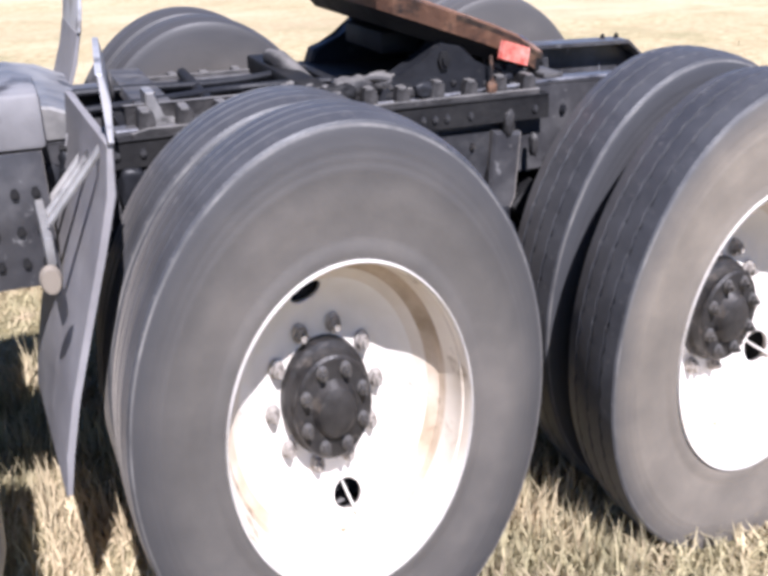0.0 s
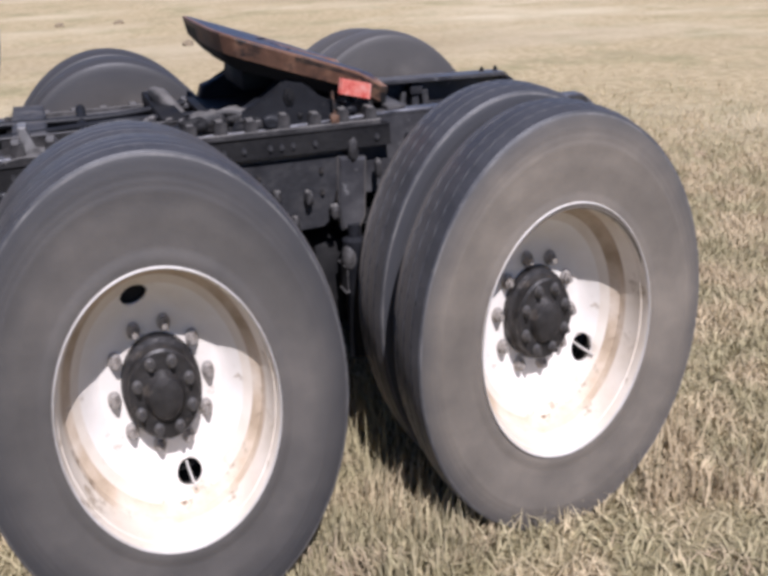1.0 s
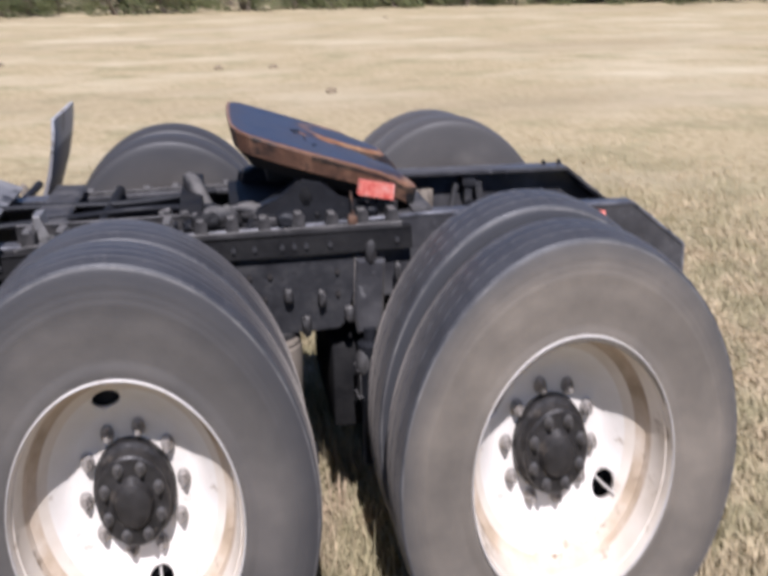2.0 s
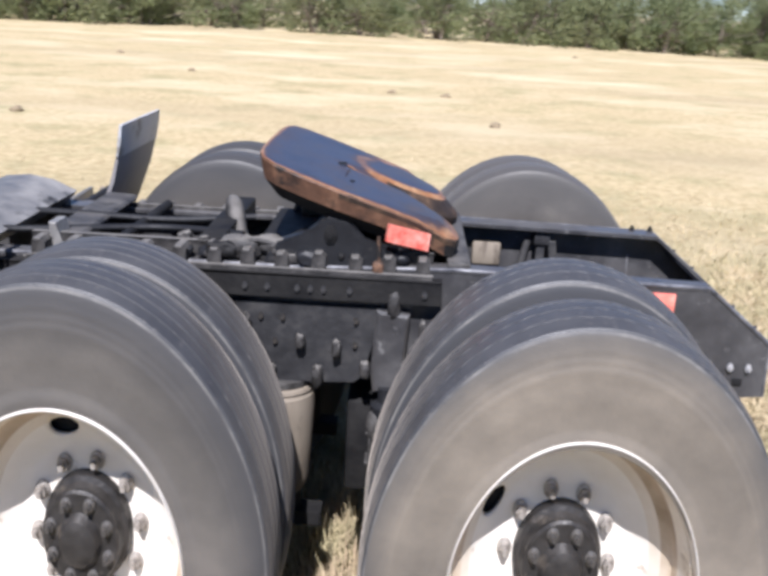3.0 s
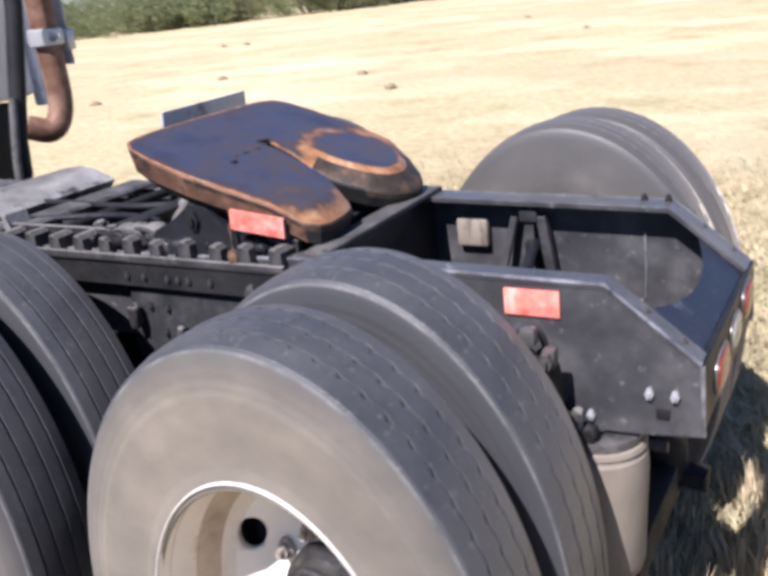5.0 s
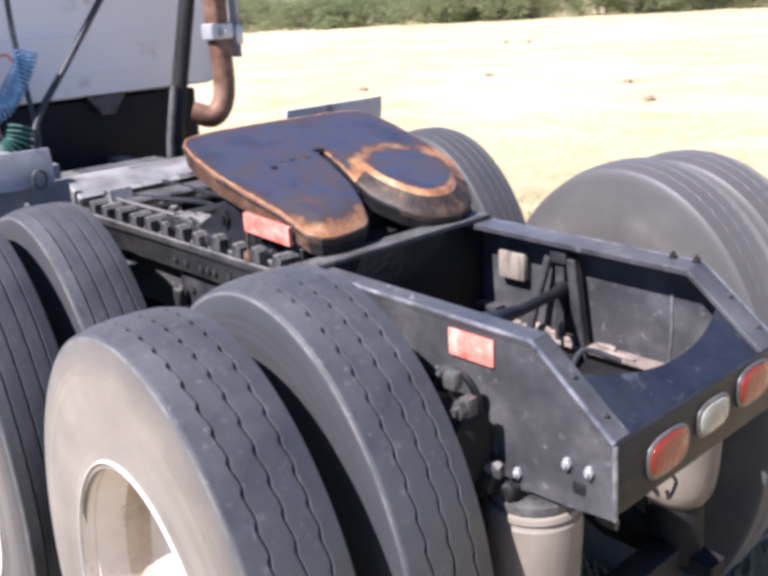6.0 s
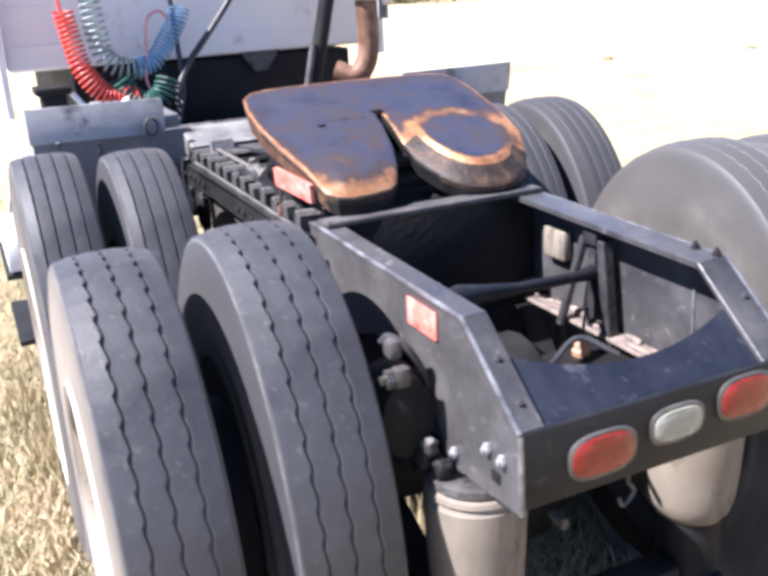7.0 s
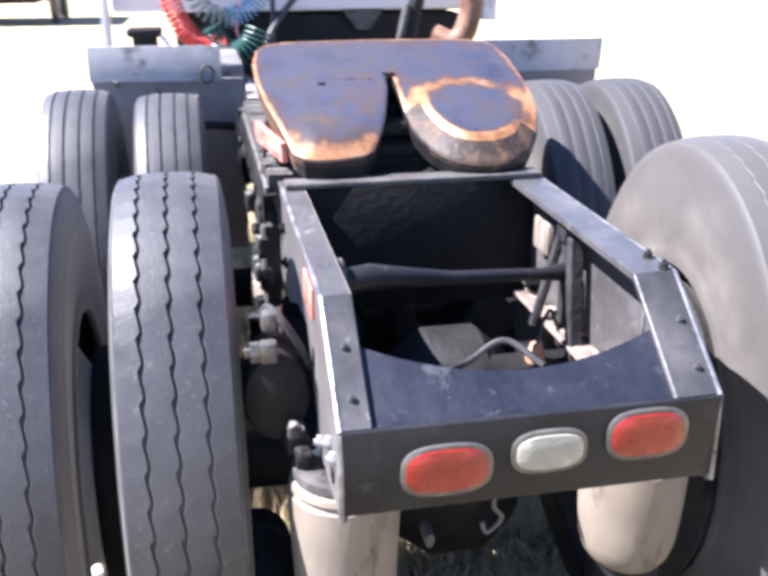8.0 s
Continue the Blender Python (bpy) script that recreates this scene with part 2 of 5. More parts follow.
def plate_material():
    """Greased blue-grey steel whose worn rim, held in the mesh's own wear value, turns to rust."""
    m = bpy.data.materials.new("greased dark steel with worn rim")
    m.use_nodes = True
    n, l = m.node_tree.nodes, m.node_tree.links
    b = n["Principled BSDF"]
    co = n.new("ShaderNodeTexCoord")

    def nz(scale, detail):
        t = n.new("ShaderNodeTexNoise")
        t.inputs["Scale"].default_value, t.inputs["Detail"].default_value, t.inputs["Roughness"].default_value = scale, detail, 0.65
        l.new(co.outputs["Object"], t.inputs["Vector"])
        return t.outputs["Fac"]

    def ramp(fac, stops):
        r = n.new("ShaderNodeValToRGB")
        for k, (p, c) in enumerate(stops):
            e = r.color_ramp.elements[k] if k < 2 else r.color_ramp.elements.new(p)
            e.position, e.color = p, (*c, 1)
        l.new(fac, r.inputs[0])
        return r.outputs[0]

    steel = ramp(nz(6.5, 8), [(0.30, (0.040, 0.046, 0.074)), (0.50, (0.068, 0.073, 0.108)), (0.62, (0.082, 0.070, 0.074)), (0.74, (0.17, 0.095, 0.06))])
    brown = (0.105, 0.064, 0.046)
    rust = ramp(nz(16, 6), [(0.3, (0.21, 0.088, 0.042)), (0.5, (0.45, 0.215, 0.10)), (0.7, (0.60, 0.37, 0.20))])
    at = n.new("ShaderNodeAttribute")
    at.attribute_name = "wear"
    ad = n.new("ShaderNodeMath")
    ad.operation = "MULTIPLY_ADD"
    l.new(nz(22, 6), ad.inputs[0])
    ad.inputs[1].default_value = 0.9
    # a rubbed brown ring round the polished oval on the far horn
    mp = n.new("ShaderNodeMapping")
    mp.inputs["Location"].default_value, mp.inputs["Scale"].default_value = (-0.715 / 0.120, -0.155 / 0.125, 0), (1 / 0.120, 1 / 0.125, 0)
    l.new(co.outputs["Object"], mp.inputs[0])
    far = n.new("ShaderNodeVectorMath")
    far.operation = "LENGTH"
    l.new(mp.outputs[0], far.inputs[0])
    half = n.new("ShaderNodeMath")
    half.operation = "MULTIPLY"
    half.inputs[1].default_value = 0.5
    l.new(far.outputs["Value"], half.inputs[0])
    band = ramp(half.outputs[0], [(0.44, (0, 0, 0)), (0.58, (0.42, 0.42, 0.42)), (0.66, (0.34, 0.34, 0.34)), (0.78, (0, 0, 0))])
    both = n.new("ShaderNodeMath")
    l.new(at.outputs["Fac"], both.inputs[0])
    l.new(band, both.inputs[1])
    l.new(both.outputs[0], ad.inputs[2])
    mr = n.new("ShaderNodeMapRange")
    mr.inputs["From Min"].default_value, mr.inputs["From Max"].default_value = 0.80, 1.12
    l.new(ad.outputs[0], mr.inputs[0])
    # a soft brown stain runs in from the worn rim
    sr = n.new("ShaderNodeMapRange")
    sr.inputs["From Min"].default_value, sr.inputs["From Max"].default_value = 0.56, 0.94
    l.new(ad.outputs[0], sr.inputs[0])
    sx = n.new("ShaderNodeMix")
    sx.data_type = "RGBA"
    l.new(sr.outputs[0], sx.inputs["Factor"])
    l.new(steel, sx.inputs["A"])
    sx.inputs["B"].default_value = (*brown, 1)
    steel = sx.outputs["Result"]
    x = n.new("ShaderNodeMix")
    x.data_type = "RGBA"
    l.new(mr.outputs[0], x.inputs["Factor"])
    l.new(steel, x.inputs["A"])
    l.new(rust, x.inputs["B"])
    l.new(x.outputs["Result"], b.inputs["Base Color"])
    b.inputs["Roughness"].default_value, b.inputs["Metallic"].default_value = 0.36, 0.4
    bp = n.new("ShaderNodeBump")
    bp.inputs["Strength"].default_value, bp.inputs["Distance"].default_value = 0.15, 0.01
    l.new(nz(60, 4), bp.inputs["Height"])
    l.new(bp.outputs[0], b.inputs["Normal"])
    return m


FW_TOP = plate_material()
RUST_PIPE = material("rusty exhaust pipe", [(0.085, 0.040, 0.026), (0.17, 0.088, 0.055), (0.30, 0.19, 0.14)], 10, (0.5, 0.75), 0.3, bump=0.2)
BAG = material("dusty beige air spring rubber", [(0.15, 0.124, 0.095), (0.25, 0.214, 0.168)], 7, (0.6, 0.8), bump=0.12, stretch=(1, 1, 0.35), spots=((0.09, 0.072, 0.055), 0.20, 10.0))
CAB_WHITE = material("white cab paint", [(0.75, 0.76, 0.80), (0.82, 0.83, 0.85)], 2.5, (0.3, 0.42), bump=0.02, spots=((0.58, 0.57, 0.57), 0.06, 4.0))
RED_LENS = material("red lamp lens", [(0.20, 0.009, 0.007), (0.28, 0.016, 0.011)], 20, (0.22, 0.32), bump=0.15, bump_scale=180, coat=0.3)
RED_REFL = material("red reflective tape", [(0.72, 0.12, 0.09), (0.84, 0.24, 0.18), (0.90, 0.46, 0.38)], 30, (0.25, 0.35), bump=0.1, bump_scale=200, coat=0.3)
CLEAR_LENS = material("frosted clear lamp lens", [(0.24, 0.24, 0.20), (0.36, 0.36, 0.31)], 14, (0.2, 0.3), bump=0.15, bump_scale=180, coat=0.3)
LEDGE = material("tan dust on steel", [(0.07, 0.058, 0.050), (0.19, 0.150, 0.125), (0.32, 0.255, 0.215)], 16, (0.7, 0.9), bump=0.4, bump_scale=50)
BEZEL = material("worn chrome bezel", [(0.20, 0.19, 0.18), (0.075, 0.07, 0.066)], 14, (0.3, 0.45), 0.5, bump=0.05)
HOSE_RED = material("red coiled hose", [(0.62, 0.05, 0.035), (0.75, 0.09, 0.06)], 12, (0.35, 0.5), bump=0.03)
HOSE_PINK = material("faded pink tube", [(0.55, 0.22, 0.22), (0.62, 0.30, 0.30)], 12, (0.35, 0.5), bump=0.03)
HOSE_BLUE = material("blue coiled hose", [(0.12, 0.28, 0.47), (0.24, 0.40, 0.57)], 12, (0.35, 0.5), bump=0.03)
HOSE_GREEN = material("green coiled cable", [(0.012, 0.055, 0.043), (0.030, 0.10, 0.078)], 12, (0.4, 0.55), bump=0.03)
HOSE_GREY = material("pale grey-green coiled hose", [(0.20, 0.26, 0.25), (0.32, 0.38, 0.36)], 12, (0.35, 0.5), bump=0.03)
HOSE_BLACK = material("black hose", [(0.02, 0.02, 0.022), (0.05, 0.05, 0.055)], 12, (0.4, 0.55), bump=0.05)
ORANGE = material("faded orange fitting", [(0.34, 0.16, 0.085), (0.46, 0.29, 0.19)], 20, (0.4, 0.6), bump=0.15)
LEAF = material("dry woodland leaves", [(0.195, 0.23, 0.108), (0.24, 0.27, 0.132), (0.285, 0.288, 0.156)], 0.25, (0.6, 0.8), bump=0, island=0.12)
ln, ll = LEAF.node_tree.nodes, LEAF.node_tree.links
lb = ln["Principled BSDF"]
tl = ln.new("ShaderNodeBsdfTranslucent")
ll.new(lb.inputs["Base Color"].links[0].from_socket, tl.inputs["Color"])
ms = ln.new("ShaderNodeMixShader")
ms.inputs[0].default_value = 0.6
ll.new(lb.outputs[0], ms.inputs[1])
ll.new(tl.outputs[0], ms.inputs[2])
ll.new(ms.outputs[0], ln["Material Output"].inputs[0])
BARK = material("grey brown bark", [(0.11, 0.085, 0.065), (0.19, 0.155, 0.12)], 3, (0.8, 0.9), bump=0.3, bump_scale=20)
STRAW = material("dry grass blades", [(0.39, 0.30, 0.18), (0.55, 0.445, 0.28), (0.38, 0.335, 0.19), (0.53, 0.41, 0.275)], 2.6, (0.7, 0.9), bump=0, island=0.19)
DUNG = material("dry dark clod", [(0.16, 0.125, 0.08), (0.28, 0.22, 0.14)], 20, (0.85, 0.95), bump=0.4)
FARM_RED = material("faded red farm paint", [(0.22, 0.035, 0.03), (0.30, 0.06, 0.05)], 3, (0.5, 0.7), bump=0.05)


def ground_material():
    m = bpy.data.materials.new("dry grass field")
    m.use_nodes = True
    nt = m.node_tree
    n, l = nt.nodes, nt.links
    b = n["Principled BSDF"]
    co = n.new("ShaderNodeTexCoord")

    def nz(scale, detail, rough=0.65, st=(1, 1, 1)):
        mp = n.new("ShaderNodeMapping")
        mp.inputs["Scale"].default_value = st
        l.new(co.outputs["Object"], mp.inputs[0])
        t = n.new("ShaderNodeTexNoise")
        t.inputs["Scale"].default_value, t.inputs["Detail"].default_value, t.inputs["Roughness"].default_value = scale, detail, rough
        l.new(mp.outputs[0], t.inputs["Vector"])
        return t.outputs["Fac"]

    def mix(fac, a, c, lo, hi):
        mr = n.new("ShaderNodeMapRange")
        mr.inputs["From Min"].default_value, mr.inputs["From Max"].default_value = lo, hi
        l.new(fac, mr.inputs[0])
        x = n.new("ShaderNodeMix")
        x.data_type = "RGBA"
        l.new(mr.outputs[0], x.inputs["Factor"])
        for k, v in (("A", a), ("B", c)):
            if isinstance(v, tuple):
                x.inputs[k].default_value = (*v, 1)
            else:
                l.new(v, x.inputs[k])
        return x.outputs["Result"]

    straw = mix(nz(9, 8), (0.36, 0.275, 0.14), (0.60, 0.49, 0.29), 0.35, 0.65)
    green = mix(nz(14, 6), (0.20, 0.205, 0.09), (0.36, 0.31, 0.15), 0.35, 0.65)
    c = mix(nz(0.75, 6, 0.7), straw, green, 0.50, 0.72)
    c = mix(nz(0.16, 6, 0.65, (1, 1.5, 1)), c, (0.64, 0.54, 0.35), 0.48, 0.66)
    c = mix(nz(1.1, 7, 0.72, (0.8, 1.3, 1)), c, (0.34, 0.28, 0.155), 0.58, 0.82)
    c = mix(nz(0.055, 5, 0.6, (0.6, 2.6, 1)), c, (0.40, 0.315, 0.19), 0.50, 0.72)
    # greener, thicker turf in a wide patch round the parked truck
    sp = n.new("ShaderNodeVectorMath")
    sp.operation = "LENGTH"
    l.new(co.outputs["Object"], sp.inputs[0])
    tr = n.new("ShaderNodeMapRange")
    tr.inputs["From Min"].default_value, tr.inputs["From Max"].default_value = 10.0, 2.5
    l.new(sp.outputs["Value"], tr.inputs[0])
    mu = n.new("ShaderNodeMath")
    mu.operation = "MULTIPLY"
    l.new(tr.outputs[0], mu.inputs[0])
    l.new(nz(2.5, 6, 0.7), mu.inputs[1])
    c = mix(mu.outputs[0], c, (0.22, 0.19, 0.095), 0.12, 0.60)
    c = mix(nz(38, 5, 0.7), c, (0.20, 0.165, 0.085), 0.54, 0.78)
    l.new(c, b.inputs["Base Color"])
    b.inputs["Roughness"].default_value = 0.95
    bp = n.new("ShaderNodeBump")
    bp.inputs["Strength"].default_value, bp.inputs["Distance"].default_value = 0.6, 0.04
    l.new(nz(22, 8, 0.75), bp.inputs["Height"])
    l.new(bp.outputs[0], b.inputs["Normal"])
    return m


GROUND = ground_material()


# ---- mesh helpers ----
def link_mesh(name, bm, mats, smooth=True, angle=35):
    bmesh.ops.recalc_face_normals(bm, faces=bm.faces)
    lim = radians(angle)
    for e in bm.edges:
        e.smooth = smooth and len(e.link_faces) == 2 and e.calc_face_angle(4) < lim
    for f in bm.faces:
        f.smooth = smooth
    me = bpy.data.meshes.new(name)
    bm.to_mesh(me)
    bm.free()
    for m in (mats if isinstance(mats, (list, tuple)) else [mats]):
        me.materials.append(m)
    return me


def part(name, bm, mats, parent, label="", smooth=True, angle=35):
    """One mesh object under a thing or under a part."""
    ob = new(name, bm if isinstance(bm, bpy.types.Mesh) else link_mesh(name, bm, mats, smooth, angle))
    ob.parent = parent
    return tagged(ob, label)


def thing(name, label, category, group="", at=(0, 0, 0)):
    ob = new(name)
    ob.location = at
    return tagged(ob, label, category, group)


def box(bm, a, b, bevel=0.0):
    r = bmesh.ops.create_cube(bm, size=1)["verts"]
    a, b = Vector(a), Vector(b)
    for v in r:
        v.co = Vector([(a[i] + b[i]) / 2 + v.co[i] * (b[i] - a[i]) for i in range(3)])
    if bevel:
        es = list({e for v in r for e in v.link_edges})
        bmesh.ops.bevel(bm, geom=es, offset=bevel, segments=2, affect="EDGES", profile=0.5)
    return bm


def boxed(a, b, bevel=0.004):
    return box(bmesh.new(), a, b, bevel)


def prism(bm, outline, axis, lo, hi, bevel=0.0):
    """An outline in the plane across an axis, pushed from lo to hi along it. Outline pairs: (x, z) for y, (y, z) for x, (x, y) for z."""
    def at(p, h):
        return {"y": (p[0], h, p[1]), "x": (h, p[0], p[1]), "z": (p[0], p[1], h)}[axis]
    a = [bm.verts.new(at(p, lo)) for p in outline]
    b = [bm.verts.new(at(p, hi)) for p in outline]
    fs = [bm.faces.new(a), bm.faces.new(b[::-1])]
    n = len(outline)
    fs += [bm.faces.new((a[i], b[i], b[(i + 1) % n], a[(i + 1) % n])) for i in range(n)]
    if bevel:
        bmesh.ops.bevel(bm, geom=list({e for f in fs[:2] for e in f.edges}), offset=bevel, segments=1, affect="EDGES")
    return bm


def lathe(bm, prof, n=64, axis="y", centre=(0, 0, 0), kz=1.0, mats=None, closed=False):
    """Turns (along, radius) pairs round an axis; z is stretched by kz."""
    cx, cy, cz = centre
    rows = []
    for i in range(n):
        a = i * math.tau / n
        row = []
        for d, r in prof:
            p = {"y": (r * math.cos(a), d, r * math.sin(a) * kz), "z": (r * math.cos(a), r * math.sin(a), d), "x": (d, r * math.cos(a), r * math.sin(a) * kz)}[axis]
            row.append(bm.verts.new((cx + p[0], cy + p[1], cz + p[2])))
        rows.append(row)
    m = len(prof)
    for i in range(n):
        u, w = rows[i], rows[(i + 1) % n]
        for j in range(m if closed else m - 1):
            f = bm.faces.new((u[j], u[(j + 1) % m], w[(j + 1) % m], w[j]))
            if mats:
                f.material_index = mats[j]
    if not closed:
        for k in (0, m - 1):
            if prof[k][1] > 1e-6:
                try:
                    bm.faces.new([r[k] for r in rows])
                except ValueError:
                    pass
    bmesh.ops.remove_doubles(bm, verts=bm.verts, dist=1e-6)
    return bm


def tube(bm, path, r, n=10):
    """A round tube along a path of points; r may be a list."""
    path = [Vector(p) for p in path]
    rs = r if isinstance(r, (list, tuple)) else [r] * len(path)
    rings = []
    up = Vector((0, 0, 1))
    side = None
    for i, p in enumerate(path):
        t = (path[min(i + 1, len(path) - 1)] - path[max(i - 1, 0)]).normalized()
        if side is None:
            side = t.cross(up if abs(t.z) < 0.9 else Vector((1, 0, 0))).normalized()
        side = (side - t * side.dot(t)).normalized()
        o = t.cross(side)
        rings.append([bm.verts.new(p + (side * math.cos(k * math.tau / n) + o * math.sin(k * math.tau / n)) * rs[i]) for k in range(n)])
    for u, w in zip(rings, rings[1:]):
        for k in range(n):
            bm.faces.new((u[k], u[(k + 1) % n], w[(k + 1) % n], w[k]))
    bm.faces.new(rings[0][::-1])
    bm.faces.new(rings[-1])
    return bm


def curve_points(ctrl, n):
    """A smooth line through control points."""
    c = [Vector(p) for p in ctrl]
    c = [c[0] * 2 - c[1]] + c + [c[-1] * 2 - c[-2]]
    out = []
    for i in range(1, len(c) - 2):
        for k in range(n):
            t = k / n
            p0, p1, p2, p3 = c[i - 1:i + 3]
            out.append(0.5 * ((2 * p1) + (p2 - p0) * t + (2 * p0 - 5 * p1 + 4 * p2 - p3) * t * t + (3 * p1 - p0 - 3 * p2 + p3) * t ** 3))
    return out + [c[-2]]


def bolt(bm, at, r=0.012, h=0.012, axis="y", sign=-1, kz=KZ):
    """A hexagon head with a stud end."""
    x, y, z = at
    for rr, d0, d1, n in ((r, 0, h, 6), (r * 0.5, h, h * 1.7, 8)):
        ring0, ring1 = [], []
        for k in range(n):
            a = k * math.tau / n
            u, w = rr * math.cos(a), rr * math.sin(a)
            for ring, d in ((ring0, d0 * sign), (ring1, d1 * sign)):
                ring.append(bm.verts.new({"y": (x + u, y + d, z + w * kz), "x": (x + d, y + u, z + w * kz), "z": (x + u, y + w, z + d)}[axis]))
        for k in range(n):
            bm.faces.new((ring0[k], ring0[(k + 1) % n], ring1[(k + 1) % n], ring1[k]))
        bm.faces.new(ring1)
    return bm


BOLT_MESHES = {}


def bolts(name, parent, places, m, r=0.011, h=0.010, axis="y", sign=-1):
    """Each bolt is a part of its own; alike ones share a mesh."""
    key = (m.name, r, h, axis, sign)
    if key not in BOLT_MESHES:
        BOLT_MESHES[key] = link_mesh("bolt", bolt(bmesh.new(), (0, 0, 0), r, h, axis, sign), m, angle=30)
    for p in places:
        part(name, BOLT_MESHES[key], None, parent).location = p


# ---- the field ----
def field():
    bm = bmesh.new()
    rings = [0, 1.5, 3, 5, 8, 12, 18, 26, 40, 65, 110, 220, 600, 2500]
    n = 72
    rows = []
    for r in rings[1:]:
        row = []
        for i in range(n):
            a = i * math.tau / n
            x, y = 0.7 + r * math.cos(a), r * math.sin(a)
            z = 0.0 if r < 7 else 0.03 * noise.noise(Vector((x * 0.07, y * 0.07, 0))) * min(1, (r - 7) / 10)
            row.append(bm.verts.new((x, y, z)))
        rows.append(row)
    c = bm.verts.new((0.7, 0, 0))
    for i in range(n):
        bm.faces.new((c, rows[0][i], rows[0][(i + 1) % n]))
        for u, w in zip(rows, rows[1:]):
            bm.faces.new((u[i], w[i], w[(i + 1) % n], u[(i + 1) % n]))
    ob = new("ground", link_mesh("ground", bm, GROUND))
    return tagged(ob, "dry straw-coloured mown grass field", "ground", kind="structure")


field()


def grass():
    """Blades round the truck, thicker where nothing has driven."""
    rnd = random.Random(4)
    vs, fs = [], []

    def blade(x, y, h, w, lean):
        a = rnd.uniform(0, math.tau)
        dx, dy = math.cos(a) * w, math.sin(a) * w
        b = rnd.uniform(0, math.tau)
        lx, ly = math.cos(b) * lean, math.sin(b) * lean
        i = len(vs)
        vs.extend([(x - dx, y - dy, -0.005), (x + dx, y + dy, -0.005), (x + dx * 0.6 + lx * 0.4, y + dy * 0.6 + ly * 0.4, h * 0.6), (x - dx * 0.6 + lx * 0.4, y - dy * 0.6 + ly * 0.4, h * 0.6), (x + lx, y + ly, h)])
        fs.extend([(i, i + 1, i + 2, i + 3), (i + 3, i + 2, i + 4)])

    for _ in range(270000):
        x, y = rnd.gauss(1.5, 2.3), rnd.gauss(0.7, 2.2)
        if abs(x - 1.0) > 7:
            continue
        k = noise.noise(Vector((x * 1.3, y * 1.3, 3.0)))
        if rnd.random() > 0.82 + 0.42 * k:
            continue
        h = rnd.uniform(0.02, 0.07) * (1 + 0.6 * k) * (1.5 if abs(y) < 1.1 and x < 1.7 else 1.0)
        blade(x, y, h, rnd.uniform(0.002, 0.0065), rnd.uniform(0.01, 0.10))
    for _ in range(260):  # taller tufts by the wheels
        x, y = rnd.choice([rnd.uniform(-1.3, -0.4), rnd.uniform(0.35, 0.8), rnd.uniform(1.4, 1.9)]), rnd.uniform(-1.15, 0.9)
        for _ in range(22):
            blade(x + rnd.gauss(0, 0.03), y + rnd.gauss(0, 0.03), rnd.uniform(0.08, 0.24), rnd.uniform(0.002, 0.004), rnd.uniform(0.01, 0.09))
    me = bpy.data.meshes.new("grass")
    me.from_pydata(vs, [], fs)
    me.materials.append(STRAW)
    tagged(new("grass", me), "dry yellow grass blades standing on the field", "grass", kind="stuff")


grass()


